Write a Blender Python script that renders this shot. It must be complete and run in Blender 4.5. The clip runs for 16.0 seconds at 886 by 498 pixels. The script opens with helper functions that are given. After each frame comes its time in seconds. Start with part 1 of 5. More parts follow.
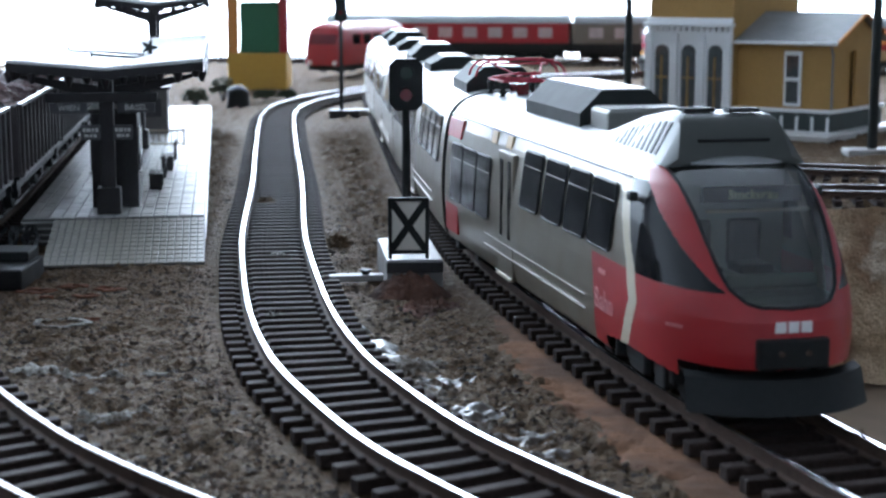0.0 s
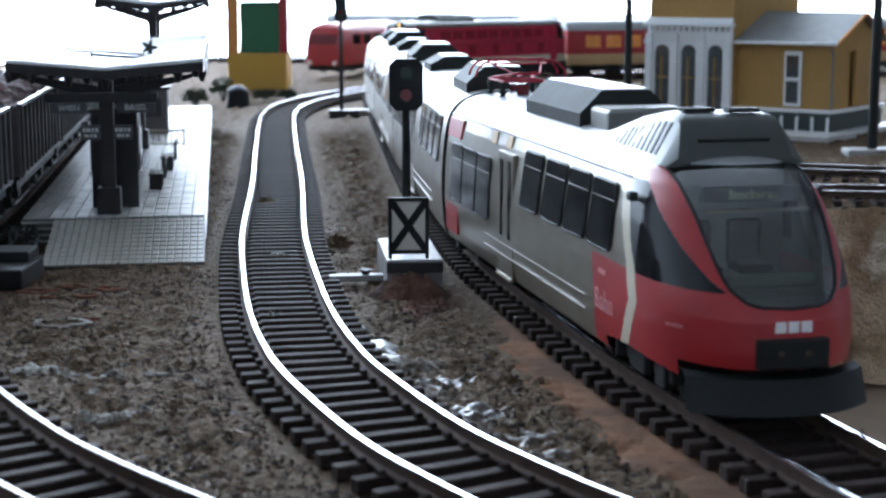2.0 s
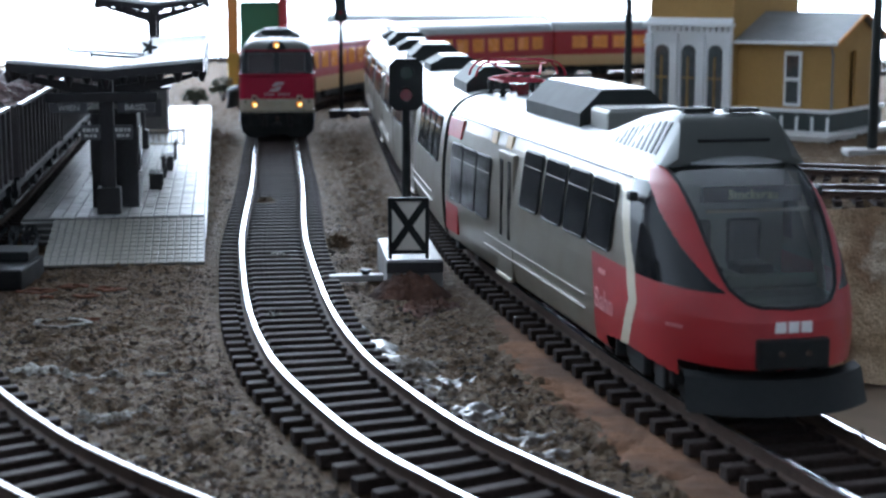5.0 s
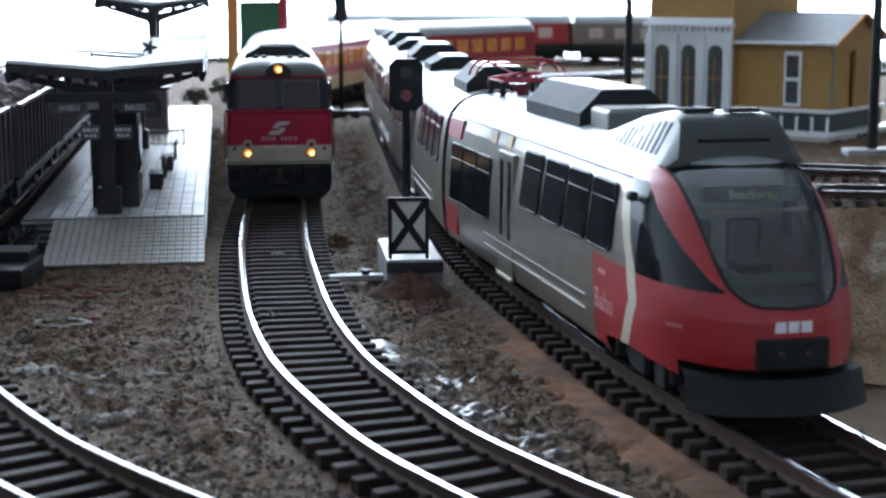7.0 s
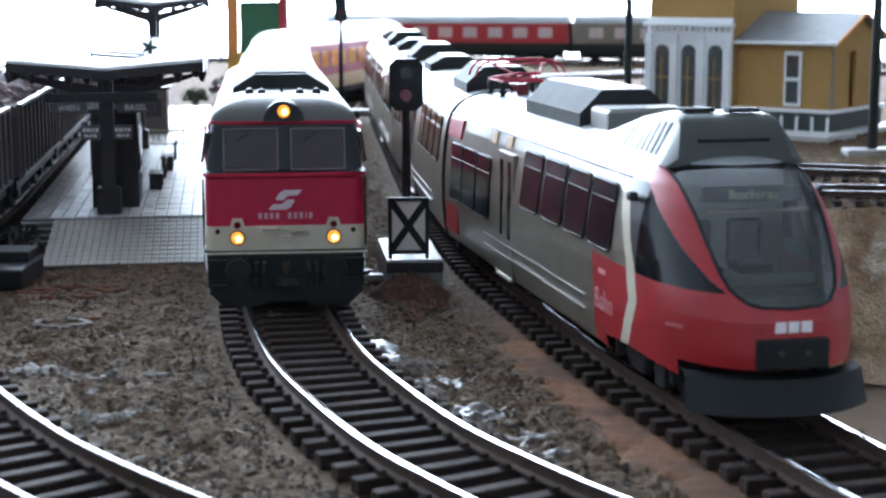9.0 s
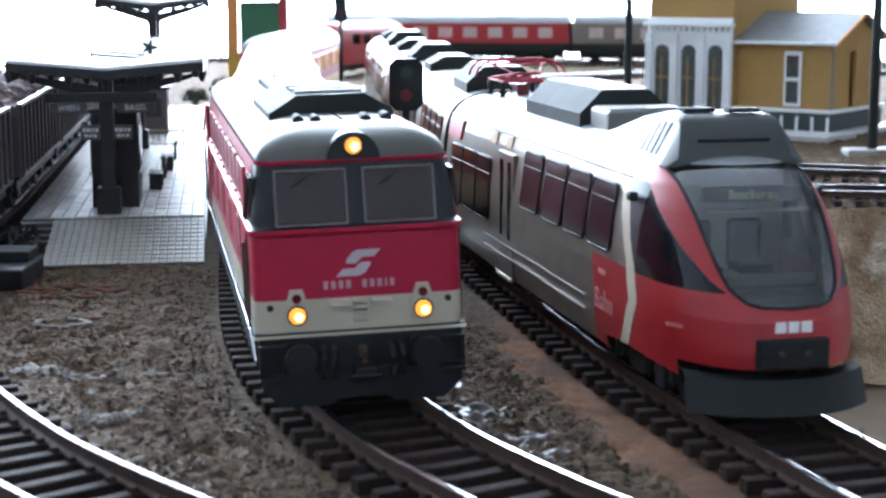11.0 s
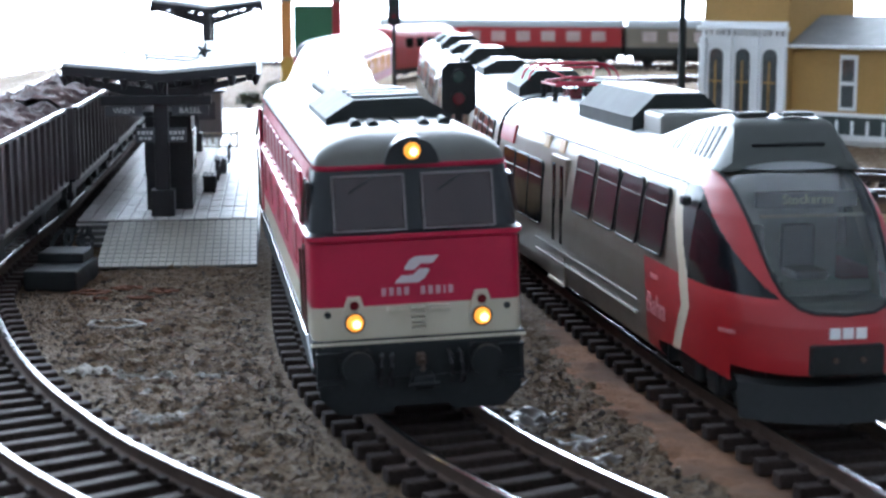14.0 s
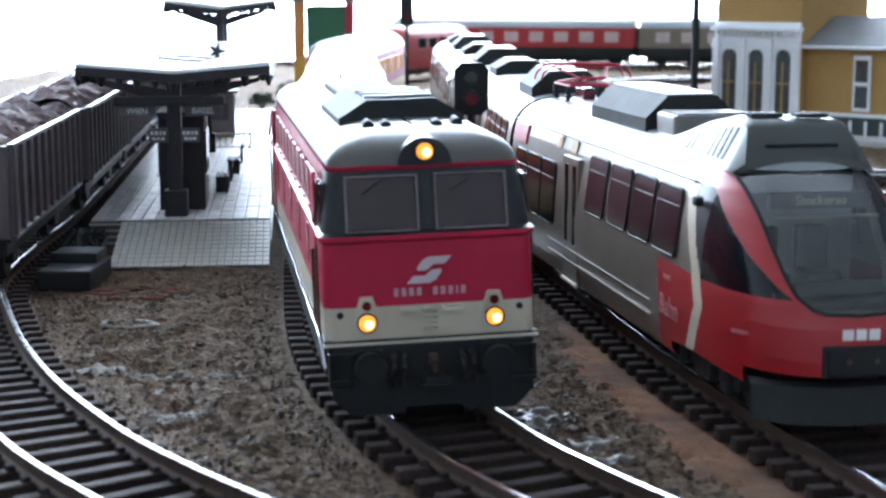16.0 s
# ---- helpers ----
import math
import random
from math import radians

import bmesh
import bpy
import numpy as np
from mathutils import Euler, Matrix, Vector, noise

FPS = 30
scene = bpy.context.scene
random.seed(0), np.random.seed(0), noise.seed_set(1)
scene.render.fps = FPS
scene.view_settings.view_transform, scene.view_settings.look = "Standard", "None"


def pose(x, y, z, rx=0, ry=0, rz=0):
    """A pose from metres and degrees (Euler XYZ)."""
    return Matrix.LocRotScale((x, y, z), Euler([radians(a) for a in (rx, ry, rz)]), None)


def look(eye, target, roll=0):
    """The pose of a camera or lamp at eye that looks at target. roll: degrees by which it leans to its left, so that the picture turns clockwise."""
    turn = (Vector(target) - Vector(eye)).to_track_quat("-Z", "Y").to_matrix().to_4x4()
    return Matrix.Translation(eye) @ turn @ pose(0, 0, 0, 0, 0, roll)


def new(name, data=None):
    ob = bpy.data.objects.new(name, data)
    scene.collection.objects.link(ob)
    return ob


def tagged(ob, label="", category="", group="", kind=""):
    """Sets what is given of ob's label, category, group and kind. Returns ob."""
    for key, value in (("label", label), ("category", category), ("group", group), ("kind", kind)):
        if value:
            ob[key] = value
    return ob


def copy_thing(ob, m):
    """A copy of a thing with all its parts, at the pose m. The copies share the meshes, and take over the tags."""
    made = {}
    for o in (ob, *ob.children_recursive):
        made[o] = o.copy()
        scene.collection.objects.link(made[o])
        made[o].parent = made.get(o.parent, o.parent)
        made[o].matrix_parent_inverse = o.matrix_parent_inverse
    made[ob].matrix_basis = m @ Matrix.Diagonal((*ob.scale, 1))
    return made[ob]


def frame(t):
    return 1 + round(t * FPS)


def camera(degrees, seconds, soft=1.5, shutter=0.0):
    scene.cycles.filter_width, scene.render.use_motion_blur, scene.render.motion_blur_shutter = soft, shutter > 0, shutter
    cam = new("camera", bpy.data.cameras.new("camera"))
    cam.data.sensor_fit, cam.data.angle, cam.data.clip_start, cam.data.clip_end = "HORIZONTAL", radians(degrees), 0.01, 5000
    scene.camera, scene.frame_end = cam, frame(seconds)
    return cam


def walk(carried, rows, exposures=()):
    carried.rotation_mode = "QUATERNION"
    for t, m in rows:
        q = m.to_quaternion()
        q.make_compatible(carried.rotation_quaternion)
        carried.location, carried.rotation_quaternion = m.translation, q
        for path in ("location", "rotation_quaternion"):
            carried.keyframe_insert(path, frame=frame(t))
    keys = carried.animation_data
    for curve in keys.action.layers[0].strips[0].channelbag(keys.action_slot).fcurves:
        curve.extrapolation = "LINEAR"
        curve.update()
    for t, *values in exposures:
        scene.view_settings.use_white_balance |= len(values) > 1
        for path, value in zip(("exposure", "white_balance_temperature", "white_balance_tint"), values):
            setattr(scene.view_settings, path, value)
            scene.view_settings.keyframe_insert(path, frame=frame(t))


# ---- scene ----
cam = camera(31.28, 16.0, soft=2.5)
cam.data.dof.use_dof = True
cam.data.dof.focus_distance = 0.36
cam.data.dof.aperture_fstop = 58.0
TILT = 90 - 9.39


def view(yaw, lift=0.0, roll=0.0):
    """The camera on its tripod: yaw in degrees to the left, lift in degrees upwards."""
    return pose(0, 0, 0.072, TILT + lift, 0, yaw) @ pose(0, 0, 0, 0, 0, roll)


walk(cam, [(0, view(0)), (11.3, view(0)), (11.5, view(0.03)), (11.75, view(0.16, 0.02)), (12.0, view(0.35, 0.03)), (12.5, view(0.69, 0.03)), (13.0, view(0.98, 0.02)),
           (13.5, view(1.25, 0.04)), (14.0, view(1.9, 0.13)), (14.5, view(2.55, 0.14)), (15.0, view(2.42, 0.14)),
           (15.5, view(2.38, 0.14)), (16.0, view(2.36, 0.15))],
     exposures=[(0, 0.24, 5560, 11), (6.5, 0.24, 5560, 11), (8.0, 0.52, 5560, 11), (9.0, 0.82, 5560, 11), (11.5, 1.04, 5560, 11), (13.2, 1.02, 5560, 11), (14.5, 0.92, 5560, 11), (16.0, 0.9, 5560, 11)])

# ---- world and light ----
MM = 0.001
world = bpy.data.worlds.new("world")
scene.world = world
world.use_nodes = True
wn = world.node_tree
sky = wn.nodes.new("ShaderNodeTexSky")
sky.sky_type, sky.sun_disc = "NISHITA", False
sky.sun_elevation, sky.sun_rotation = radians(38), radians(0)
wn.links.new(sky.outputs[0], wn.nodes["Background"].inputs["Color"])
wn.nodes["Background"].inputs["Strength"].default_value = 0.12

WINDOW_Y = 2.3
lamp = bpy.data.lights.new("window_daylight", "AREA")
lamp.shape, lamp.size, lamp.size_y, lamp.energy, lamp.color = "RECTANGLE", 2.2, 1.3, 50.0, (0.82, 0.94, 1.0)
lamp_ob = new("window_daylight", lamp)
lamp_ob.matrix_world = look((-0.68, WINDOW_Y - 0.05, 0.78), (0, 0.3, 0.0))


# ---- materials ----
def material(name, colour, rough=0.6, metal=0.0, vary=0.12, scale=60.0, bump=0.0, bump_scale=400.0, spec=0.5, coat=0.0, second=None, dirt=None, object_random=0.0, relief=0.0006):
    """A surface with two scales of colour variation and fine relief. Scales are per metre."""
    m = bpy.data.materials.new(name)
    m.use_nodes = True
    nt = m.node_tree
    b = nt.nodes["Principled BSDF"]
    b.inputs["Roughness"].default_value, b.inputs["Metallic"].default_value = rough, metal
    b.inputs["Specular IOR Level"].default_value = spec
    b.inputs["Coat Weight"].default_value = coat
    b.inputs["Coat Roughness"].default_value = 0.12
    co = nt.nodes.new("ShaderNodeTexCoord")

    def noisy(s, detail=4.0):
        n = nt.nodes.new("ShaderNodeTexNoise")
        n.inputs["Scale"].default_value, n.inputs["Detail"].default_value = s, detail
        nt.links.new(co.outputs["Object"], n.inputs["Vector"])
        return n.outputs["Fac"]

    def mix(fac, a, c):
        x = nt.nodes.new("ShaderNodeMix")
        x.data_type = "RGBA"
        for sock, v in ((x.inputs[0], fac), (x.inputs[6], a), (x.inputs[7], c)):
            if isinstance(v, (tuple, float)):
                sock.default_value = v
            else:
                nt.links.new(v, sock)
        return x.outputs[2]

    def ramp(fac, lo, hi):
        r = nt.nodes.new("ShaderNodeMapRange")
        r.inputs["From Min"].default_value, r.inputs["From Max"].default_value = lo, hi
        nt.links.new(fac, r.inputs["Value"])
        return r.outputs[0]

    dark = tuple(c * (1 - vary) for c in colour) + (1,)
    light = tuple(min(1, c * (1 + vary)) for c in colour) + (1,)
    out = mix(noisy(scale), dark, light)
    if second:
        out = mix(ramp(noisy(scale * 0.28, 6.0), 0.46, 0.6), out, (*second, 1))
    out = mix(ramp(noisy(scale * 7), 0.35, 1.1), out, tuple(c * (1 - 1.6 * vary) for c in colour) + (1,))
    if dirt:
        out = mix(ramp(noisy(scale * 0.55, 7.0), 0.56, 0.72), out, (*dirt, 1))
    if object_random:
        info = nt.nodes.new("ShaderNodeObjectInfo")
        h = nt.nodes.new("ShaderNodeHueSaturation")
        nt.links.new(ramp(info.outputs["Random"], 0, 1), h.inputs["Fac"])
        h.inputs["Value"].default_value = 1 + object_random
        nt.links.new(out, h.inputs["Color"])
        out = h.outputs["Color"]
    nt.links.new(out, b.inputs["Base Color"])
    rr = nt.nodes.new("ShaderNodeMapRange")
    rr.inputs["To Min"].default_value, rr.inputs["To Max"].default_value = max(0.02, rough - 0.08), min(1, rough + 0.1)
    nt.links.new(noisy(scale * 2.3), rr.inputs["Value"])
    nt.links.new(rr.outputs[0], b.inputs["Roughness"])
    if bump:
        bp = nt.nodes.new("ShaderNodeBump")
        bp.inputs["Strength"].default_value, bp.inputs["Distance"].default_value = bump, relief
        nt.links.new(noisy(bump_scale, 8.0), bp.inputs["Height"])
        nt.links.new(bp.outputs[0], b.inputs["Normal"])
    return m


def glowing(name, colour, strength):
    m = bpy.data.materials.new(name)
    m.use_nodes = True
    b = m.node_tree.nodes["Principled BSDF"]
    b.inputs["Base Color"].default_value = (*colour, 1)
    b.inputs["Emission Color"].default_value = (*colour, 1)
    b.inputs["Emission Strength"].default_value = strength
    return m


def glass(name, colour, rough=0.03):
    """A thin tinted pane: clear, with a reflection that grows at grazing angles."""
    m = bpy.data.materials.new(name)
    m.use_nodes = True
    nt = m.node_tree
    nt.nodes.remove(nt.nodes["Principled BSDF"])
    clear, shine = nt.nodes.new("ShaderNodeBsdfTransparent"), nt.nodes.new("ShaderNodeBsdfGlossy")
    clear.inputs["Color"].default_value = (*colour, 1)
    shine.inputs["Roughness"].default_value = rough
    gloss, both = nt.nodes.new("ShaderNodeFresnel"), nt.nodes.new("ShaderNodeMixShader")
    gloss.inputs["IOR"].default_value = 1.9
    nt.links.new(gloss.outputs[0], both.inputs[0])
    nt.links.new(clear.outputs[0], both.inputs[1])
    nt.links.new(shine.outputs[0], both.inputs[2])
    nt.links.new(both.outputs[0], nt.nodes["Material Output"].inputs["Surface"])
    return m


EARTH = material("earth", (0.118, 0.074, 0.04), 0.78, vary=0.85, scale=620, bump=1.0, bump_scale=1100, relief=0.0022, spec=0.13, second=(0.14, 0.096, 0.056), dirt=(0.19, 0.145, 0.1))
GRIT = material("grit", (0.1, 0.066, 0.042), 0.6, vary=0.6, scale=300, bump=0.6, bump_scale=2000, spec=0.2, second=(0.05, 0.034, 0.024))
# Pale film for chalky spots and for glints painted between the tracks.
PALEFILM = material("pale_film", (0.26, 0.235, 0.2), 0.7, vary=0.6, scale=350, bump=1.0, bump_scale=1200, relief=0.0014, spec=0.2, second=(0.13, 0.1, 0.075))
WETEARTH = material("wet_earth", (0.085, 0.066, 0.052), 0.33, vary=0.5, scale=260, bump=0.5, bump_scale=500, spec=0.5)
SAND = material("sandy_strip", (0.20, 0.105, 0.058), 0.9, spec=0.12, vary=0.3, scale=140, bump=0.8, bump_scale=1200, second=(0.1, 0.06, 0.04))
STONE = material("quarry_stone", (0.6, 0.46, 0.31), 0.9, vary=0.4, scale=160, bump=1.0, bump_scale=900, relief=0.002, spec=0.1, second=(0.34, 0.22, 0.14), dirt=(0.72, 0.64, 0.52))
SLEEPER = material("sleeper_plastic", (0.034, 0.025, 0.022), 0.75, vary=0.4, scale=300, bump=0.6, bump_scale=1500, spec=0.07, object_random=0.5)
RAIL = material("rail_steel", (0.66, 0.67, 0.7), 0.17, 1.0, vary=0.12, scale=300)
# Darker, rougher rail steel with brown blotches.
RAILDULL = material("dull_rail_steel", (0.2, 0.195, 0.2), 0.27, 1.0, vary=0.3, scale=260, dirt=(0.12, 0.08, 0.06))
RAILSIDE = material("rail_side", (0.085, 0.058, 0.046), 0.75, 0.0, vary=0.35, scale=300, spec=0.1)
PAVING = material("platform_plastic", (0.4, 0.39, 0.37), 0.38, vary=0.14, scale=200, bump=0.2, bump_scale=1500, object_random=0.25)
JOINT = material("platform_joint", (0.1, 0.095, 0.09), 0.6, vary=0.2, scale=200)
DARKPLASTIC = material("dark_brown_plastic", (0.026, 0.024, 0.026), 0.45, vary=0.3, scale=150, spec=0.3)
BLACK = material("black_plastic", (0.014, 0.0155, 0.016), 0.55, vary=0.25, scale=150, spec=0.22)
ROOFGREY = material("canopy_roof", (0.6, 0.62, 0.62), 0.3, vary=0.1, scale=90, bump=0.1)
RED = material("red_enamel", (0.31, 0.008, 0.012), 0.4, vary=0.06, scale=60, coat=0.08)
LOCORED = material("crimson_enamel", (0.37, 0.011, 0.042), 0.36, vary=0.08, scale=60, spec=0.25)
CREAM = material("pale_grey_enamel", (0.5, 0.45, 0.34), 0.4, vary=0.05, scale=70)
SILVER = material("silver_grey_enamel", (0.158, 0.138, 0.105), 0.34, 0.25, vary=0.06, scale=60)
ROOFPAINT = material("roof_paint", (0.27, 0.28, 0.28), 0.32, 0.1, vary=0.07, scale=50)
ANTHRACITE = material("anthracite_paint", (0.02, 0.0215, 0.024), 0.35, vary=0.12, scale=60, spec=0.22)
UNITGREY = material("equipment_grey", (0.03, 0.033, 0.032), 0.7, vary=0.12, scale=80, spec=0.12)
WHITE = material("white_paint", (0.84, 0.85, 0.85), 0.45, vary=0.05, scale=80)
PRINTWHITE = material("white_print", (0.72, 0.71, 0.7), 0.5, vary=0.03, scale=80)
DARKGLASS = material("tinted_window", (0.007, 0.008, 0.01), 0.12, vary=0.2, scale=40, spec=0.35)
PANTORED = material("pantograph_red", (0.3, 0.015, 0.035), 0.6, vary=0.1, scale=100, spec=0.2)
OCHRE = material("ochre_wall", (0.42, 0.25, 0.075), 0.7, vary=0.12, scale=90, bump=0.2)
ORANGE = material("orange_wall", (0.6, 0.25, 0.06), 0.6, vary=0.1, scale=60)
GREEN = material("green_panel", (0.03, 0.13, 0.06), 0.6, vary=0.15, scale=60)
YELLOW = material("yellow_panel", (0.55, 0.33, 0.05), 0.6, vary=0.12, scale=60)
SLATE = material("slate_roof", (0.2, 0.2, 0.2), 0.6, vary=0.25, scale=150, bump=0.4)
WALLPAINT = material("room_wall_paint", (0.42, 0.435, 0.45), 0.85, vary=0.04, scale=3)
BOARD = material("baseboard_wood", (0.2, 0.14, 0.09), 0.7, vary=0.2, scale=8)
SKYGLOW = glowing("daylight_sky", (0.94, 0.98, 1.0), 9.0)
LAMPON = glowing("headlamp_glow", (1.0, 0.36, 0.03), 0.62)
BULB = glowing("headlamp_bulb", (1.0, 0.74, 0.25), 2.6)
COAL = material("scrap_load", (0.09, 0.05, 0.05), 0.8, vary=0.6, scale=250, bump=1.0, bump_scale=900, second=(0.16, 0.08, 0.07))
MOSS = material("moss", (0.045, 0.06, 0.03), 0.9, vary=0.5, scale=200, bump=1.0, bump_scale=1200)
LENSRED = material("dark_red_lens", (0.12, 0.01, 0.015), 0.15, vary=0.1, scale=80)
LENSGREEN = material("dark_green_lens", (0.01, 0.03, 0.02), 0.15, vary=0.1, scale=80)


# ---- mesh helpers; all lengths in millimetres ----
def at(x, y, z, rx=0, ry=0, rz=0):
    return pose(x * MM, y * MM, z * MM, rx, ry, rz)


def mesh_from(name, bm, mats, smooth=False, angle=35):
    bmesh.ops.scale(bm, vec=(MM, MM, MM), verts=bm.verts)
    me = bpy.data.meshes.new(name)
    bm.to_mesh(me)
    bm.free()
    for m in (mats if isinstance(mats, (list, tuple)) else [mats]):
        me.materials.append(m)
    if smooth:
        me.shade_smooth()
        me.set_sharp_from_angle(angle=radians(angle))
    return me


def part(name, bm, mats, parent=None, label="", m=None, smooth=False, angle=35):
    """Links a bmesh as one mesh object under a thing or a part."""
    ob = new(name, mesh_from(name, bm, mats, smooth, angle))
    if parent:
        ob.parent = parent
    if m is not None:
        ob.matrix_basis = m
    if label:
        ob["label"] = label
    return ob


def thing(name, label, category, m=None, group="", kind=""):
    ob = new(name)
    ob.empty_display_size = 0.01
    if m is not None:
        ob.matrix_basis = m
    return tagged(ob, label, category, group, kind)


def box(bm, cx, cy, cz, sx, sy, sz, bevel=0.0, rot=None, taper=1.0):
    """A box round its centre, with bevelled edges; taper narrows its top."""
    got = bmesh.ops.create_cube(bm, size=1.0)["verts"]
    for v in got:
        k = taper if v.co.z > 0 else 1.0
        v.co = Vector((v.co.x * sx * k, v.co.y * sy * k, v.co.z * sz))
    if bevel:
        edges = list({e for v in got for e in v.link_edges})
        got = bmesh.ops.bevel(bm, geom=edges, offset=bevel, segments=2, affect="EDGES", profile=0.6)["verts"]
    for v in got:
        v.co = (rot @ v.co if rot else v.co) + Vector((cx, cy, cz))
    return bm


def rod(bm, p, q, r, r2=None, seg=10):
    """A round bar from p to q."""
    p, q = Vector(p), Vector(q)
    m = Matrix.Translation((p + q) / 2) @ (q - p).to_track_quat("Z", "Y").to_matrix().to_4x4()
    bmesh.ops.create_cone(bm, cap_ends=True, segments=seg, radius1=r, radius2=r if r2 is None else r2, depth=(q - p).length, matrix=m)
    return bm


def tube(bm, pts, r, seg=6):
    """A bent round bar through points, one closed skin."""
    pts = [Vector(p) for p in pts]
    rings = []
    for i, p in enumerate(pts):
        d = pts[min(i + 1, len(pts) - 1)] - pts[max(i - 1, 0)]
        q = d.to_track_quat("Z", "Y").to_matrix()
        rings.append([bm.verts.new(p + q @ Vector((r * math.cos(2 * math.pi * k / seg), r * math.sin(2 * math.pi * k / seg), 0))) for k in range(seg)])
    for a, b in zip(rings, rings[1:]):
        for k in range(seg):
            bm.faces.new((a[k], a[(k + 1) % seg], b[(k + 1) % seg], b[k]))
    bm.faces.new(rings[0][::-1])
    bm.faces.new(rings[-1])
    bmesh.ops.recalc_face_normals(bm, faces=bm.faces)
    return bm


def prism(bm, outline, lo, hi, axis="y"):
    """An outline in the plane across an axis, drawn out from lo to hi."""
    put = {"y": lambda a, b, c: (a, c, b), "x": lambda a, b, c: (c, a, b), "z": lambda a, b, c: (a, b, c)}[axis]
    rows = [[bm.verts.new(put(a, b, c)) for a, b in outline] for c in (lo, hi)]
    n = len(outline)
    for i in range(n):
        bm.faces.new((rows[0][i], rows[0][(i + 1) % n], rows[1][(i + 1) % n], rows[1][i]))
    bm.faces.new(rows[0][::-1])
    bm.faces.new(rows[1])
    bmesh.ops.recalc_face_normals(bm, faces=bm.faces)
    return bm


def B():
    return bmesh.new()


class Path:
    """A smooth line through points in plan, by arc length from its first point."""

    def __init__(self, pts):
        pts = [Vector(p) for p in pts]
        ext = [2 * pts[0] - pts[1]] + pts + [2 * pts[-1] - pts[-2]]
        self.p = []
        for i in range(1, len(ext) - 2):
            a, b, c, d = ext[i - 1:i + 3]
            n = max(2, int((c - b).length / 2))
            for k in range(n):
                t = k / n
                self.p.append(0.5 * (2 * b + (c - a) * t + (2 * a - 5 * b + 4 * c - d) * t * t + (3 * b - a - 3 * c + d) * t ** 3))
        self.p.append(pts[-1])
        self.s = [0.0]
        for a, b in zip(self.p, self.p[1:]):
            self.s.append(self.s[-1] + (b - a).length)
        self.length = self.s[-1]

    def place(self, s):
        i = min(max(int(np.searchsorted(self.s, s)) - 1, 0), len(self.p) - 2)
        k = (s - self.s[i]) / (self.s[i + 1] - self.s[i])
        return self.p[i].lerp(self.p[i + 1], k) if 0 <= k <= 1 else self.p[i] + (self.p[i + 1] - self.p[i]) * k

    def way(self, s):
        return (self.place(s + 2) - self.place(s - 2)).normalized()

    def nearest(self, x, y):
        return self.s[min(range(len(self.p)), key=lambda i: (self.p[i] - Vector((x, y))).length)]

    def chord(self, s0, s1, z=5.0):
        """Pose of a rigid body whose pivots stand at s0 (front) and s1 on the line; its own +y points from s1 to s0."""
        a, b = self.place(s0), self.place(s1)
        d = a - b
        c = (a + b) / 2
        return at(c.x, c.y, z, 0, 0, math.degrees(math.atan2(-d.x, d.y)))


# lines of the tracks in plan, each from far to near
NEAR_END = [(-84.3, 802), (-71.3, 675), (-58.3, 553.5), (-49.3, 457.5), (-43.8, 407), (-33.2, 333.4), (-23.7, 288.4), (-13.6, 257.6), (-4.1, 234), (6, 215.6), (18, 197), (33, 178), (52, 158)]
ARC = [(339.7 - 430 * math.cos(radians(a)), 889.6 + 430 * math.sin(radians(a))) for a in [125, 115, 105, 95, 85, 75, 65, 55, 45, 35, 25, 15, 5, -4]]
MAIN = Path(ARC + NEAR_END)
RAILCAR_LINE = Path([(-44, 1120), (-36, 1000), (-24.5, 850), (-6, 621), (3, 519), (10.4, 452), (18, 394), (26.4, 351), (33.3, 316.4), (41.8, 277.6), (55.6, 228.5), (64, 203), (75, 176), (88, 150)])
GOODS_LINE = Path([(-260, 1250), (-215, 1000), (-190, 820), (-172, 700), (-156, 586), (-141.4, 480), (-135.4, 420), (-128.2, 364.6), (-115.8, 328), (-100.7, 291.4), (-85.5, 261.3), (-68.5, 233.7), (-56, 217), (-39, 198), (-18, 178), (6, 160)])


# ---- ground ----
def relief(x, y):
    """Height of the uneven earth, in millimetres."""
    return 0.8 * noise.noise((x / 22, y / 22, 0)) + 1.3 * noise.noise((x / 8, y / 8, 3)) + 1.9 * (0.5 - abs(noise.noise((x / 4.2, y / 4.2, 7)))) + 1.2 * noise.noise((x / 2.1, y / 2.1, 9)) - 0.5


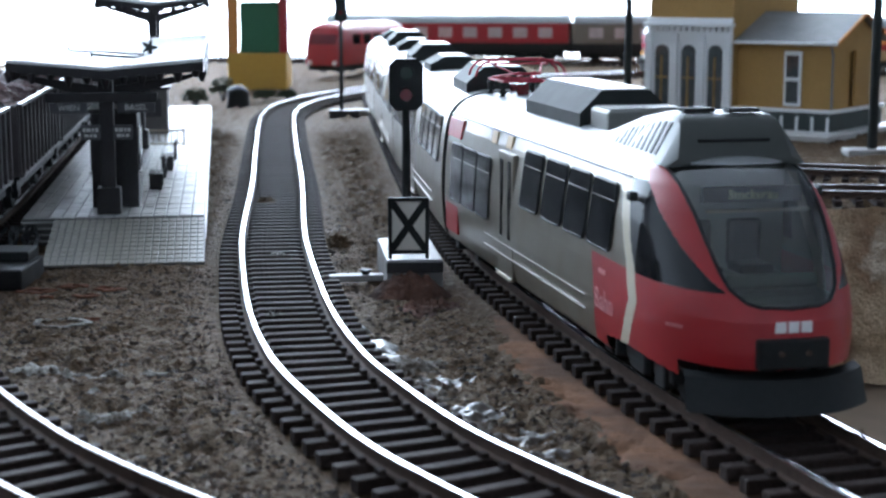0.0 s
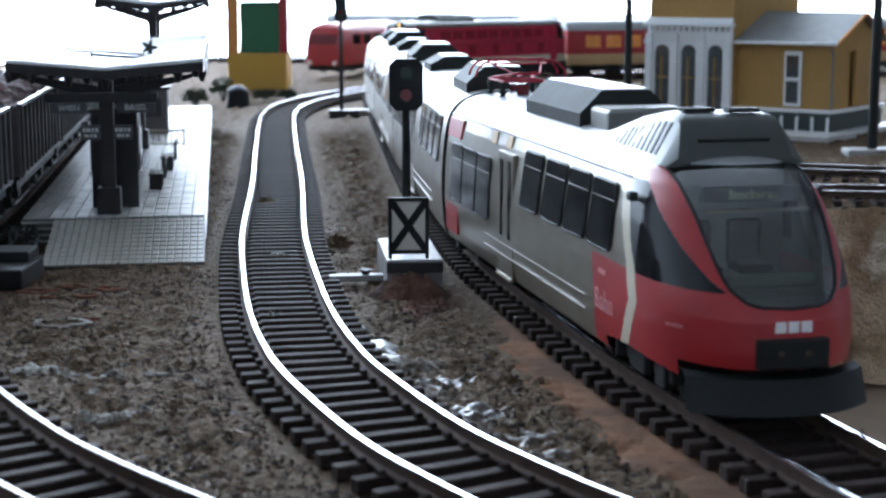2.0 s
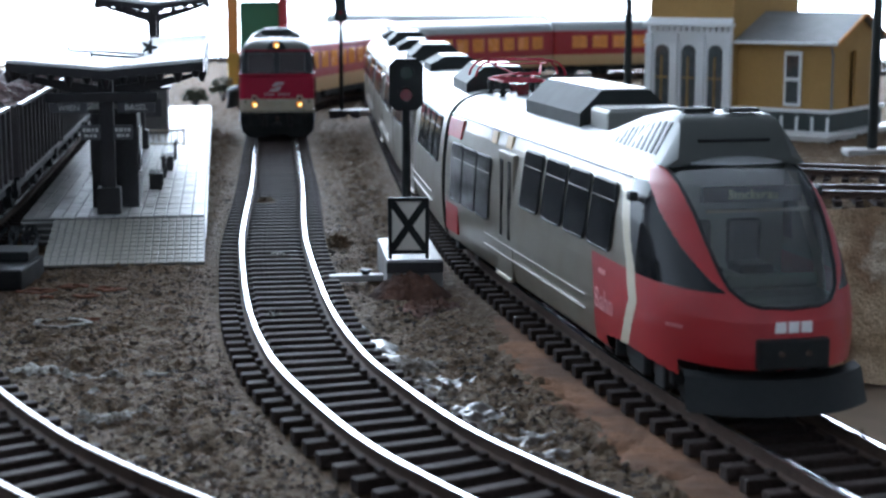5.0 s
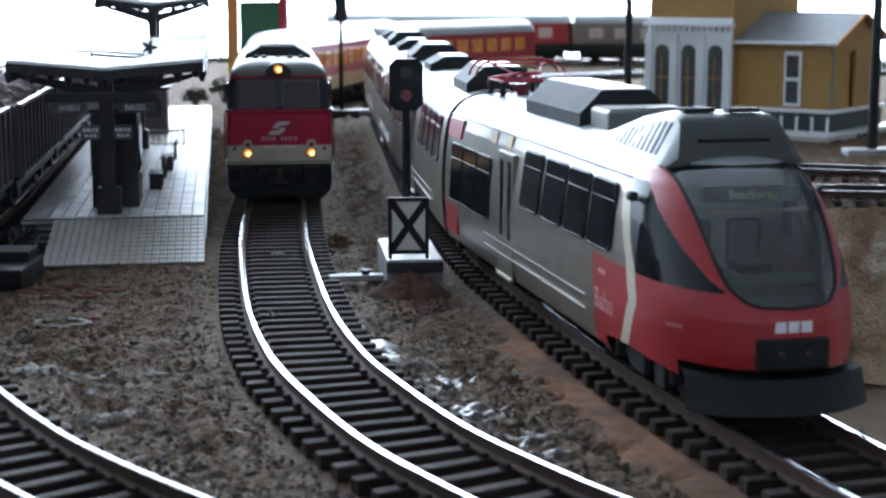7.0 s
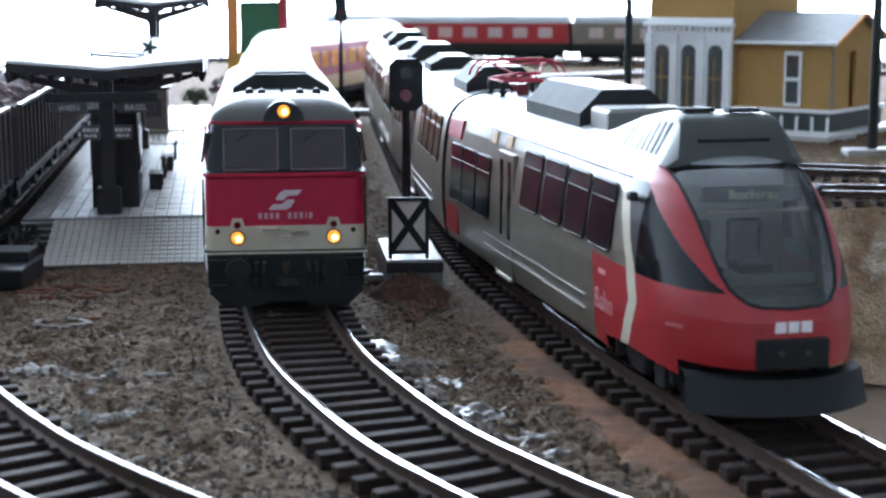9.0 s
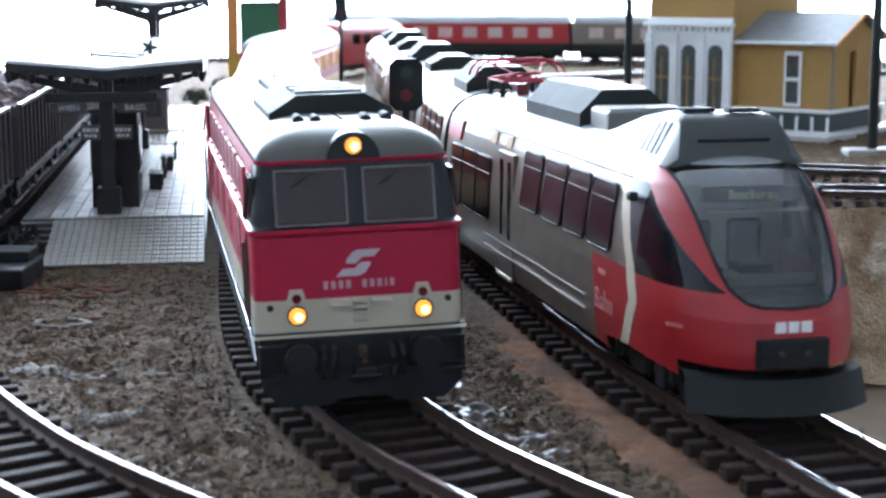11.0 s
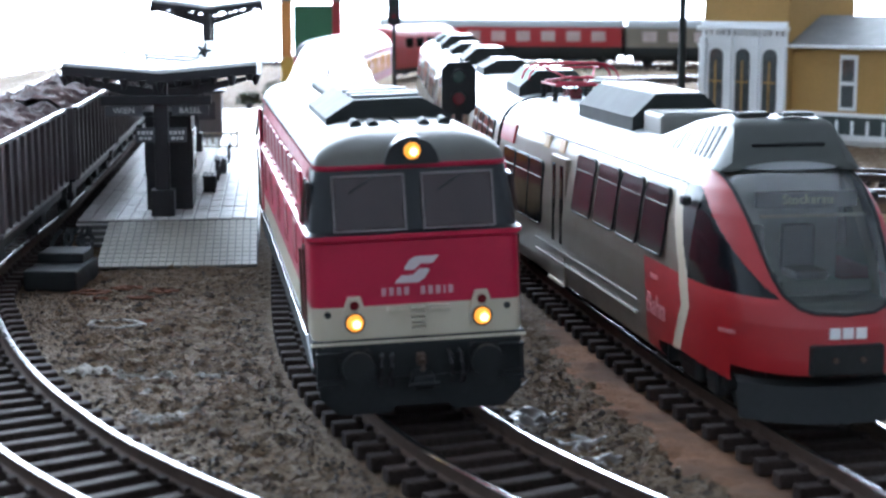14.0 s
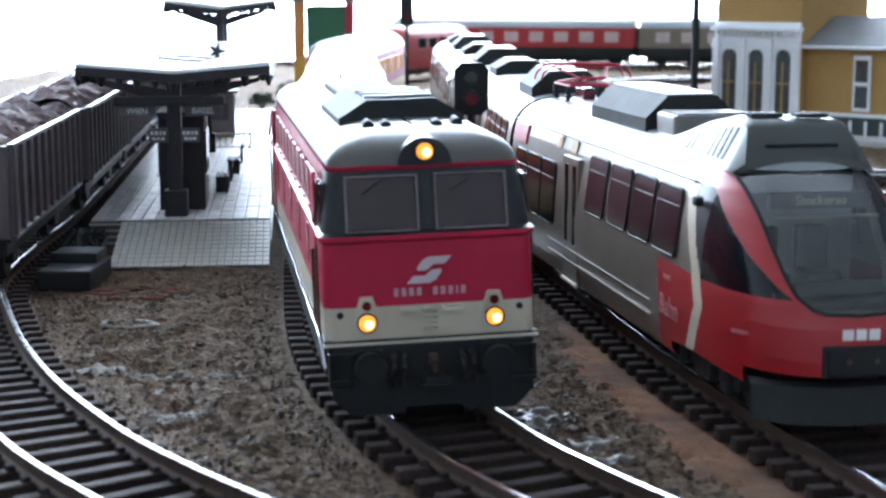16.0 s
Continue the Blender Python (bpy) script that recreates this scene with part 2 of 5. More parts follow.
def make_ground():
    """Uneven earth of the layout, with a quarry cut beside the railcar's line."""
    bm = B()
    lines = [MAIN, RAILCAR_LINE, GOODS_LINE]
    pts = np.array([(p.x, p.y) for l in lines for p in l.p if p.y < 1400])
    xs = [-420 + 4.0 * i for i in range(0, 70)] + [-140 + 1.25 * i for i in range(0, 200)] + [110 + 5 * i for i in range(0, 70)]
    ys = [-160 + 12 * i for i in range(0, 24)] + [126 + 1.25 * i for i in range(0, 260)] + [452 + 1.9 * i for i in range(0, 180)] + [795 + 12 * i for i in range(0, 74)]
    grid = []
    for y in ys:
        row = []
        px = np.array(xs)
        near = np.full(len(xs), 1e9)
        sel = pts[np.abs(pts[:, 1] - y) < 40]
        if len(sel):
            near = np.sqrt(((px[:, None] - sel[None, :, 0]) ** 2 + (y - sel[None, :, 1]) ** 2).min(1))
        for x, d in zip(xs, near):
            k = min(max((d - 14) / 10, 0), 1)
            z = relief(x, y)
            z *= 1.0 + 0.7 * min(max((y - 380) / 200, 0), 1)
            z = z * k - 0.25 * (1 - k)
            row.append(bm.verts.new((x, y, z)))
        grid.append(row)
    cut = lambda x, y: y < 508 + 10 * noise.noise((x / 25, 0, 0)) and x > RC_EDGE(y)
    for j in range(len(ys) - 1):
        for i in range(len(xs) - 1):
            c = (grid[j][i].co + grid[j + 1][i + 1].co) / 2
            if not cut(c.x, c.y):
                f = bm.faces.new((grid[j][i], grid[j][i + 1], grid[j + 1][i + 1], grid[j + 1][i]))
                off = RC_EDGE(c.y) - 19 - c.x
                edge = 24 + 5 * noise.noise((c.x / 9, c.y / 9, 4)) + 3 * noise.noise((c.x / 2.5, c.y / 2.5, 8))
                f.material_index = 1 if c.y < 345 and 8 < off < edge - max(0, c.y - 270) * 0.1 else 0
    bmesh.ops.delete(bm, geom=[v for v in bm.verts if not v.link_faces], context="VERTS")
    ob = part("ground", bm, [EARTH, SAND], smooth=True, angle=80)
    tagged(ob, "rough dark brown earth with pale worn patches", "ground", kind="structure")


def RC_EDGE(y):
    return float(np.interp(-y, RC_Y, RC_X)) + 19


RC_Y = [-p.y for p in RAILCAR_LINE.p]
RC_X = [p.x for p in RAILCAR_LINE.p]


make_ground()


def make_grit():
    """Crumbs of earth strewn over the near ground."""
    bm = B()
    lines = np.array([(p.x, p.y) for l in (MAIN, RAILCAR_LINE, GOODS_LINE) for p in l.p if 120 < p.y < 700])
    rnd = random.Random(5)
    made = 0
    while made < 6500:
        y = 170 + 430 * rnd.random() ** 1.6
        x = rnd.uniform(-0.31 * y - 20, 0.2 * y)
        if x > RC_EDGE(y) - 44:
            continue
        if -118 < x + 0.14 * (y - 440) < -62 and y > 400:
            continue
        d = np.sqrt(((lines - (x, y)) ** 2).sum(1).min())
        if d < 15.5:
            continue
        r = rnd.uniform(0.22, 0.55) if rnd.random() < 0.95 else rnd.uniform(0.55, 1.0)
        z = relief(x, y)
        z *= min(max((d - 14) / 10, 0), 1)
        vs = []
        for k in range(6):
            q = [(1, 0, 0), (0, 1, 0), (-1, 0, 0), (0, -1, 0), (0, 0, 0.8), (0, 0, -0.6)][k]
            vs.append(bm.verts.new((x + q[0] * r * rnd.uniform(0.6, 1.5), y + q[1] * r * rnd.uniform(0.6, 1.5), z + 0.2 * r + q[2] * r * rnd.uniform(0.6, 1.3))))
        for f in ((0, 1, 4), (1, 2, 4), (2, 3, 4), (3, 0, 4), (1, 0, 5), (2, 1, 5), (3, 2, 5), (0, 3, 5)):
            bm.faces.new([vs[i] for i in f])
        made += 1
    tagged(part("earth_crumbs", bm, GRIT, smooth=True, angle=40), "dark crumbs of earth strewn over the ground", "earth", kind="stuff")


make_grit()


# ---- tracks ----
def sleeper_mesh():
    bm = B()
    box(bm, 0, 0, 1.15, 29, 2.5, 2.3, 0.3)
    for sx in (-1, 1):
        for k in (-1, 1):
            box(bm, sx * 8.6 + k * 1.6, 0, 2.65, 1.2, 1.8, 1.1, 0.15)
    return mesh_from("sleeper", bm, SLEEPER)


SLEEPER_MESH = sleeper_mesh()


def rail(path, s0, s1, off, parent, head):
    prof = [(-1.0, 2.3), (1.0, 2.3), (1.0, 2.6), (0.3, 2.9), (0.3, 4.1), (0.55, 4.4), (0.55, 4.9), (0.4, 5.0), (-0.4, 5.0), (-0.55, 4.9), (-0.55, 4.4), (-0.3, 4.1), (-0.3, 2.9), (-1.0, 2.6)]
    bm = B()
    last = None
    n = int((s1 - s0) / 4)
    for k in range(n + 1):
        s = s0 + (s1 - s0) * k / n
        p, w = path.place(s), path.way(s)
        side = Vector((w.y, -w.x))
        ring = [bm.verts.new((p.x + side.x * (off + a), p.y + side.y * (off + a), b)) for a, b in prof]
        if last:
            for i in range(len(prof)):
                f = bm.faces.new((last[i], last[(i + 1) % len(prof)], ring[(i + 1) % len(prof)], ring[i]))
                f.material_index = 0 if 6 <= i <= 8 else 1
        last = ring
    bmesh.ops.recalc_face_normals(bm, faces=bm.faces)
    part("rail", bm, [head, RAILSIDE], parent, "steel rail with a worn head", smooth=True, angle=50)


def track(path, s0, s1, label, pitch=6.4, head=None):
    t = thing("railway_track", label, "railway track", kind="structure")
    for off in (-8.65, 8.65):
        rail(path, s0, s1, off, t, head or RAIL)
    n = int((s1 - s0) / pitch)
    far = B()
    for k in range(n):
        s = s1 - 3 - k * pitch
        p, w = path.place(s), path.way(s)
        m = at(p.x, p.y, 0, 0, 0, math.degrees(math.atan2(-w.x, w.y)) + random.uniform(-0.6, 0.6))
        if k < 150:
            o = new("sleeper", SLEEPER_MESH)
            o.parent, o.matrix_basis = t, m
        else:
            rot = Matrix.Rotation(math.atan2(-w.x, w.y), 3, "Z")
            box(far, p.x, p.y, 1.15, 30, 2.6, 2.3, rot=rot)
    if n > 150:
        tagged(part("far_sleepers", far, SLEEPER, t), kind="stuff")
    return t


track(MAIN, 0, MAIN.length, "single railway track with dark plastic sleepers and shining rails")
track(RAILCAR_LINE, 0, RAILCAR_LINE.length, "railway track under the parked red and silver railcar")
track(GOODS_LINE, 0, GOODS_LINE.length, "curved railway track behind the platform under the goods wagons", head=RAILDULL)


# ---- the room around the layout ----
def make_room():
    def slab(name, label, cx, cy, cz, sx, sy, sz, mat, cat):
        bm = B()
        box(bm, cx, cy, cz, sx, sy, sz)
        tagged(part(name, bm, mat), label, cat, kind="structure")
    # Walls and ceiling are unseen; their paint bounces window light onto the fronts.
    slab("floor", "plain wooden floor of the room under the layout", 0, 300, -950, 5200, 4200, 60, BOARD, "floor")
    slab("ceiling", "plain pale ceiling of the room", 0, 300, 1630, 5200, 4200, 60, WALLPAINT, "ceiling")
    slab("wall_left", "plain pale painted wall", -2560, 300, 340, 80, 4200, 2520, WALLPAINT, "wall")
    slab("wall_right", "plain pale painted wall", 2560, 300, 340, 80, 4200, 2520, WALLPAINT, "wall")
    slab("wall_back", "plain pale painted wall", 0, -1760, 340, 5040, 80, 2520, WALLPAINT, "wall")
    y = WINDOW_Y * 1000
    # window wall: pieces round a wide opening; the unseen right one also cuts reflections
    slab("wall_window_low", "plain pale painted wall under the wide window", 0, y, -700, 5040, 80, 440, WALLPAINT, "wall")
    slab("wall_window_top", "plain pale painted wall above the wide window", 0, y, 1530, 5040, 80, 140, WALLPAINT, "wall")
    for x, w in ((-2160, 720), (1610, 1820)):
        slab("wall_window_side", "plain pale painted wall beside the wide window", x, y, 490, w, 80, 1940, WALLPAINT, "wall")
    bm = B()
    box(bm, 0, y + 250, 490, 5200, 10, 3000)
    tagged(part("backdrop", bm, SKYGLOW), "bright overcast sky outside the window", "sky", kind="structure")
    bm = B()
    box(bm, 0, 760, -71, 1700, 1900, 30)
    tagged(part("layout_board", bm, BOARD), "wooden board that carries the model railway", "board", kind="structure")
    for sx in (-1, 1):
        for y in (-120, 1640):
            bm = B()
            box(bm, sx * 800, y, -503, 70, 70, 834, 4)
            tagged(part("board_leg", bm, BOARD), "wooden leg under the layout board", "leg", "legs of the layout", "structure")
    # cut wall of the quarry
    bm = B()
    rows = []
    for k in range(34):
        row = []
        for i in range(120):
            x = 58 + i * 2.6
            f = k / 33
            y = 508 + 10 * noise.noise((x / 25, 0, 0)) - f * 14 + 7 * noise.noise((x / 18, f * 4, 5)) * (f > 0.02) + 3 * noise.noise((x / 5, f * 13, 9)) * (f > 0.02)
            row.append(bm.verts.new((x, y, 1.0 - 55 * f + 2 * noise.noise((x / 6, f * 9, 2)))))
        rows.append(row)
    for a, b in zip(rows, rows[1:]):
        for i in range(119):
            bm.faces.new((a[i], b[i], b[i + 1], a[i + 1]))
    bmesh.ops.recalc_face_normals(bm, faces=bm.faces)
    tagged(part("rock_wall", bm, STONE, smooth=True, angle=60), "speckled beige rock face of a cutting", "rock wall", kind="structure")
    # bank between the railcar's line and the cut
    bm = B()
    rows = []
    for j in range(110):
        y = 100 + j * 4
        rows.append([bm.verts.new((RC_EDGE(y) - 1.5 + 22 * (k / 8) + 2 * noise.noise((y / 9, k, 1)), y, 0.2 - 54 * (k / 8) ** 1.1)) for k in range(9)])
    for a, b in zip(rows, rows[1:]):
        for i in range(8):
            bm.faces.new((a[i], a[i + 1], b[i + 1], b[i]))
    tagged(part("cutting_bank", bm, STONE, smooth=True, angle=60), "steep beige bank beside the track", "bank", kind="structure")


make_room()


# ---- shells of vehicles ----
def grid_parts(rows, classify, closed=False):
    """Splits a grid of points into one bmesh for each key that classify(centre) gives."""
    got = {}
    for a, b in zip(rows, rows[1:]):
        n = len(a)
        for i in range(n if closed else n - 1):
            q = [a[i], a[(i + 1) % n], b[(i + 1) % n], b[i]]
            c = sum((Vector(p) for p in q), Vector()) / 4
            got.setdefault(classify(c), []).append(q)
    out = {}
    for key, quads in got.items():
        bm = B()
        seen = {}
        for q in quads:
            vs = []
            for p in q:
                k = (round(p[0], 3), round(p[1], 3), round(p[2], 3))
                if k not in seen:
                    seen[k] = bm.verts.new(p)
                if seen[k] not in vs:
                    vs.append(seen[k])
            if len(vs) > 2:
                try:
                    bm.faces.new(vs)
                except ValueError:
                    pass
        out[key] = bm
    return out


def outline(w, front, back, r, n=6):
    """A rounded rectangle in plan, half width w."""
    pts = []
    for cx, cy, a0 in ((w - r, front - r, 0), (-w + r, front - r, 90), (-w + r, back + r, 180), (w - r, back + r, 270)):
        for k in range(n + 1):
            a = radians(a0 + 90 * k / n)
            pts.append((cx + r * math.cos(a), cy + r * math.sin(a)))
    return pts


def text_mesh(words, size, mat, parent, m, name="lettering", depth=0.06, label=""):
    """Raised letters in the built-in font; they stand in the plane x, y of the pose m."""
    cu = bpy.data.curves.new(name, "FONT")
    cu.body, cu.size, cu.align_x, cu.align_y, cu.extrude, cu.resolution_u = words, size * MM, "CENTER", "CENTER", depth * MM, 3
    tmp = bpy.data.objects.new("tmp_" + name, cu)
    me = bpy.data.meshes.new_from_object(tmp)
    bpy.data.objects.remove(tmp)
    me.name = name
    me.materials.clear()
    me.materials.append(mat)
    ob = new(name, me)
    ob.parent, ob.matrix_basis = parent, m
    if label:
        ob["label"] = label
    return ob


def bar_print(parent, widths, h, mat, m, gap=0.35, name="print_bar"):
    """Plain bars that stand for small unreadable or private writing; a negative width is a space."""
    x = -(sum(abs(w) for w in widths) + gap * (len(widths) - 1)) / 2
    for w in widths:
        if w > 0:
            bm = B()
            box(bm, 0, 0, 0, w, h, 0.12)
            part(name, bm, mat, parent, m=m @ at(x + w / 2, 0, 0))
        x += abs(w) + gap


def wheelset(parent, y, r=5.4):
    bm = B()
    for sx in (-1, 1):
        rod(bm, (sx * 7.2, 0, 0), (sx * 9.6, 0, 0), r, seg=24)
        rod(bm, (sx * 6.7, 0, 0), (sx * 7.2, 0, 0), r + 0.7, seg=24)
    rod(bm, (-8, 0, 0), (8, 0, 0), 1.0)
    return part("wheelset", bm, BLACK, parent, "dark metal wheels on an axle", m=at(0, y, r), smooth=True)


def bogie(parent, y, base=26.0, r=5.4, half=13.0):
    bm = B()
    for sx in (-1, 1):
        box(bm, sx * half, 0, 5.6, 2.2, base + 8, 2.6, 0.4)
        for k in (-1, 1):
            box(bm, sx * (half + 0.6), k * base / 2, 5.2, 2.6, 4.4, 4.2, 0.5)
            rod(bm, (sx * (half + 1.5), k * (base / 2 - 6), 4), (sx * (half + 1.5), k * (base / 2 - 6), 8), 1.1)
        box(bm, sx * half, 0, 3.6, 2.0, 7, 2.0, 0.3)
    box(bm, 0, 0, 6, 2 * half, 5, 3, 0.4)
    b = part("bogie", bm, BLACK, parent, "black bogie frame with springs", m=at(0, y, 0))
    for k in (-1, 1):
        wheelset(b, k * base / 2, r)
    return b


# ---- the railcar ----
SEC = [(14.6, 4.2), (15.7, 5.2), (16.3, 8), (16.75, 14), (16.8, 19), (16.6, 24), (16.1, 29), (15.4, 33), (14.6, 35.6), (13.3, 37.6), (11.3, 39.2), (8.6, 40.3), (5.0, 40.9), (0.0, 41.0)]


def sec_at(t):
    """Half width and height on the cross-section, t from 0 (skirt) to 1 (ridge)."""
    lens = [0.0]
    for a, b in zip(SEC, SEC[1:]):
        lens.append(lens[-1] + math.dist(a, b))
    return float(np.interp(t * lens[-1], lens, [p[0] for p in SEC])), float(np.interp(t * lens[-1], lens, [p[1] for p in SEC]))


def nose_back(z):
    """How far the nose has fallen back at a height."""
    return float(np.interp(z, [0, 5, 12, 17, 20, 24, 28, 32, 36, 38, 39.5, 41], [-4.0, -4.6, -5.0, -4.6, -3.6, -0.8, 2.4, 6.0, 10.8, 14.4, 18.8, 24]))


def side_class(y, z, x, nose):
    """Which part of the railcar's skin a place belongs to."""
    ax = abs(x)
    if nose:
        half = float(np.interp(z, [19.0, 19.8, 21.5, 24, 28, 33, 39.2], [4.0, 6.8, 8.6, 9.5, 10.2, 10.8, 11.3]))
        if 19.0 < z < 38.6 and ax < half and y > -nose_back(z) - 7.5:
            return "windscreen"
        if z < 8.0 and -36 < y < -6 and z < 8.0 - 0.004 * (y + 21) ** 2:
            return "cut"
        if y > -6 and z < 9.7:
            return "cut"
        pillar = float(np.interp(z, [20.9, 34.4, 38.0, 39.5], [0.5, -20.0, -26.5, -30.5]))
        if z > 38.3 and ax < 12:
            return "roof"
        if z > 20.9:
            if y > pillar:
                return "red_shell"
            if z > 35.8:
                return "roof"
            if y > -20.6:
                return "cab_side_window"
        wave = float(np.interp(z, [4, 8, 16, 22, 26, 33, 36], [-27.5, -26.0, -21.0, -22.8, -25.5, -29.0, -29.6]))
        if wave - 2.0 < y < wave + 1.9:
            return "wave_stripe"
        if y > wave:
            return "cab_door_panel" if z > 20.9 else "red_shell"
        if -43.5 < y < wave and z < 20.8:
            return "red_panel"
    if z > 35.8:
        return "roof"
    if z > 21.0 and (not nose or y > -97):
        return "window_band"
    return "silver_shell"


SKIN = {"windscreen": None, "cab_side_window": DARKGLASS, "roof": ROOFPAINT, "wave_stripe": CREAM, "cab_door_panel": ANTHRACITE, "red_shell": RED, "red_panel": RED, "window_band": SILVER, "silver_shell": SILVER}
SKIN_LABEL = {"windscreen": "large curved clear windscreen", "roof": "pale grey curved roof", "wave_stripe": "pale grey wavy stripe", "red_shell": "glossy red front shell", "silver_shell": "silver-grey side wall", "window_band": "grey band round the windows", "red_panel": "red panel in the side wall", "cab_side_window": "dark triangular cab window", "cab_door_panel": "anthracite cab door"}
WSGLASS = glass("windscreen_glass", (0.52, 0.6, 0.52))


def railcar_end(root):
    cols = [-165 + 3.0 * k for k in range(0, 39)] + [-48 + 0.3 * k for k in range(1, 66)]
    rows = []
    ts = [k / 200 for k in range(201)]
    for t in ts:
        w, z = sec_at(t)
        f = -nose_back(z)
        taper = float(np.interp(z, [4, 20, 36, 41], [27, 27, 20, 14]))
        taper = min(taper, 60 + f)
        y0 = f - taper
        left = []
        for y in cols:
            left.append((w, -165 + (y + 165) * (y0 + 165) / (-28.5 + 165)))
        for k in range(1, 111):
            a = radians(90 * k / 110)
            left.append((w * max(0.0, math.cos(a)) ** (2 / 2.5), y0 + taper * max(0.0, math.sin(a)) ** (2 / 2.5)))
        rows.append([(-a, b, z) for a, b in left] + [(a, b, z) for a, b in left[::-1]])
    got = grid_parts(rows, lambda c: side_class(c.y, c.z, c.x, True))
    got.pop("cut").free()
    for key in list(got):
        if key in ("red_panel", "wave_stripe", "cab_door_panel", "cab_side_window"):
            bm = got.pop(key)
            for sx in (-1, 1):
                half = bm.copy()
                bmesh.ops.delete(half, geom=[f for f in half.faces if f.calc_center_median().x * sx < 0], context="FACES")
                bmesh.ops.recalc_face_normals(half, faces=half.faces)
                part(key, half, SKIN[key], root, SKIN_LABEL.get(key, ""), smooth=True, angle=60)
            bm.free()
    for key in ("silver_shell", "red_shell", "roof", "window_band", "windscreen"):
        bm = got[key]
        bmesh.ops.recalc_face_normals(bm, faces=bm.faces)
        part(key, bm, SKIN[key] or WSGLASS, root, SKIN_LABEL.get(key, ""), smooth=True, angle=60)
    # cab inside
    bm = B()
    box(bm, 0, -13, 18.6, 19, 24, 3.0, 0.6)
    box(bm, 0, -6, 21.2, 15, 6, 2.2, 0.6, Matrix.Rotation(radians(18), 3, "X"))
    part("driver_desk", bm, UNITPALE, root, "grey driver's desk behind the windscreen")
    bm = B()
    box(bm, 0, -31, 27, 27, 2, 20, 0.3)
    part("cab_back_wall", bm, CABGREY, root, "grey wall behind the cab")
    for sx in (-4.5, 4.5):
        bm = B()
        box(bm, sx, -26, 24.5, 6, 2.2, 8, 0.9)
        box(bm, sx, -22.5, 20.5, 6, 6.5, 2, 0.7)
        part("driver_seat", bm, ANTHRACITE, root, "dark driver's seat")
    bm = B()
    box(bm, 0, -12.6, 34.4, 17.0, 1.2, 2.6, 0.2)
    sign = part("destination_box", bm, BLACK, root, "black destination display at the top of the windscreen")
    text_mesh("Stockerau", 2.1, YELLOWPRINT, sign, at(0, -11.9, 34.4, 90, 0, 180), "destination_text")
    bm = B()
    box(bm, 0, -9.8, 32.2, 17.5, 0.8, 0.5, 0.15)
    part("windscreen_bar", bm, CREAM, root, "pale bar across the windscreen")
    # dark rubber edge round the windscreen
    bm = B()
    zs = [38.4 - 0.6 * k for k in range(33)]
    for sx in (-1, 1):
        pts = []
        for z in zs:
            half = float(np.interp(z, [19.0, 19.8, 21.5, 24, 28, 33, 39.2], [4.0, 6.8, 8.6, 9.5, 10.2, 10.8, 11.3]))
            pts.append(on_nose(sx * half, z))
        for a, b in zip(pts, pts[1:]):
            rod(bm, a, b, 0.32, seg=6)
        rod(bm, pts[-1], on_nose(0, 18.95), 0.32, seg=6)
    part("windscreen_seal", bm, BLACK, root, "black rubber seal round the windscreen", smooth=True)
    # coupler recess and plough
    bm = B()
    box(bm, 0, 2.4, 12.2, 11.6, 6.2, 4.8, 0.5)
    part("coupler_recess", bm, BLACK, root, "black coupler opening in the nose")
    bm = B()
    for sx in (-1, 1):
        rod(bm, (sx * 2.2, 5.2, 12.4), (sx * 2.2, 5.9, 12.4), 0.45, seg=8)
    part("coupler_bolt", bm, RAILSIDE, root, "small metal coupler bolts")
    bm = B()
    out = []
    for k in range(25):
        a = -1 + 2 * k / 24
        x = 14.8 * a
        y = 5.6 - 6.0 * abs(a) ** 2.4
        out.append((x, y))
    rows = [[(x * 0.97, y - 3.4, 8.6) for x, y in out], [(x, y - 1.4, 8.0) for x, y in out], [(x, y, 4.6) for x, y in out], [(x, y + 0.9, 2.8) for x, y in out], [(x, y - 0.4, 2.8) for x, y in out], [(x * 0.97, y - 3.0, 6.4) for x, y in out]]
    for q in grid_parts(rows, lambda c: 0).values():
        bmesh.ops.recalc_face_normals(q, faces=q.faces)
        part("snow_plough", q, BLACK, root, "dark grey snow plough under the nose", smooth=True, angle=40)
    # lamps and marks on the nose
    bm = B()
    for x in (-2.1, 0, 2.1):
        box(bm, x, 0, 0, 1.75, 1.7, 0.3, 0.12)
        box(bm, x, 0, 0.12, 0.7, 0.28, 0.3)
    part("nose_emblem", bm, PRINTWHITE, root, "three plain white marks on the red nose", m=at(0, 4.75, 16.3, 90, 0, 180))
    for sx in (-1, 1):
        p = on_nose(sx * 14.6, 15.0)
        bar_print(root, [0.4] * 8, 0.6, PALEPRINT, at(p[0] + sx * 0.12, p[1], p[2], 90, 0, 180 + sx * -61), gap=0.2)
    # mirrors
    for sx in (-1, 1):
        bm = B()
        box(bm, sx * 16.3, -23.4, 33.2, 1.6, 2.4, 1.7, 0.6)
        part("wing_mirror", bm, BLACK, root, "small black wing mirror")
    # roof fairing with louvres
    bm = B()
    rows = []
    for y, w0, w1, z1 in ((-30.5, 12.2, 9.3, 40.2), (-33, 12.0, 8.2, 45.2), (-34.5, 12.0, 7.9, 46.2), (-41, 12.0, 7.8, 46.6), (-54, 12.0, 8.3, 44.5), (-65, 12.0, 9.4, 41.6), (-73, 11.8, 10.5, 39.8)):
        rows.append([(-w0, y, 38.2), (-w1 - 0.6, y, z1 - 0.6), (-w1 + 0.6, y, z1), (w1 - 0.6, y, z1), (w1 + 0.6, y, z1 - 0.6), (w0, y, 38.2)])
    fair = list(grid_parts(rows, lambda c: 0).values())[0]
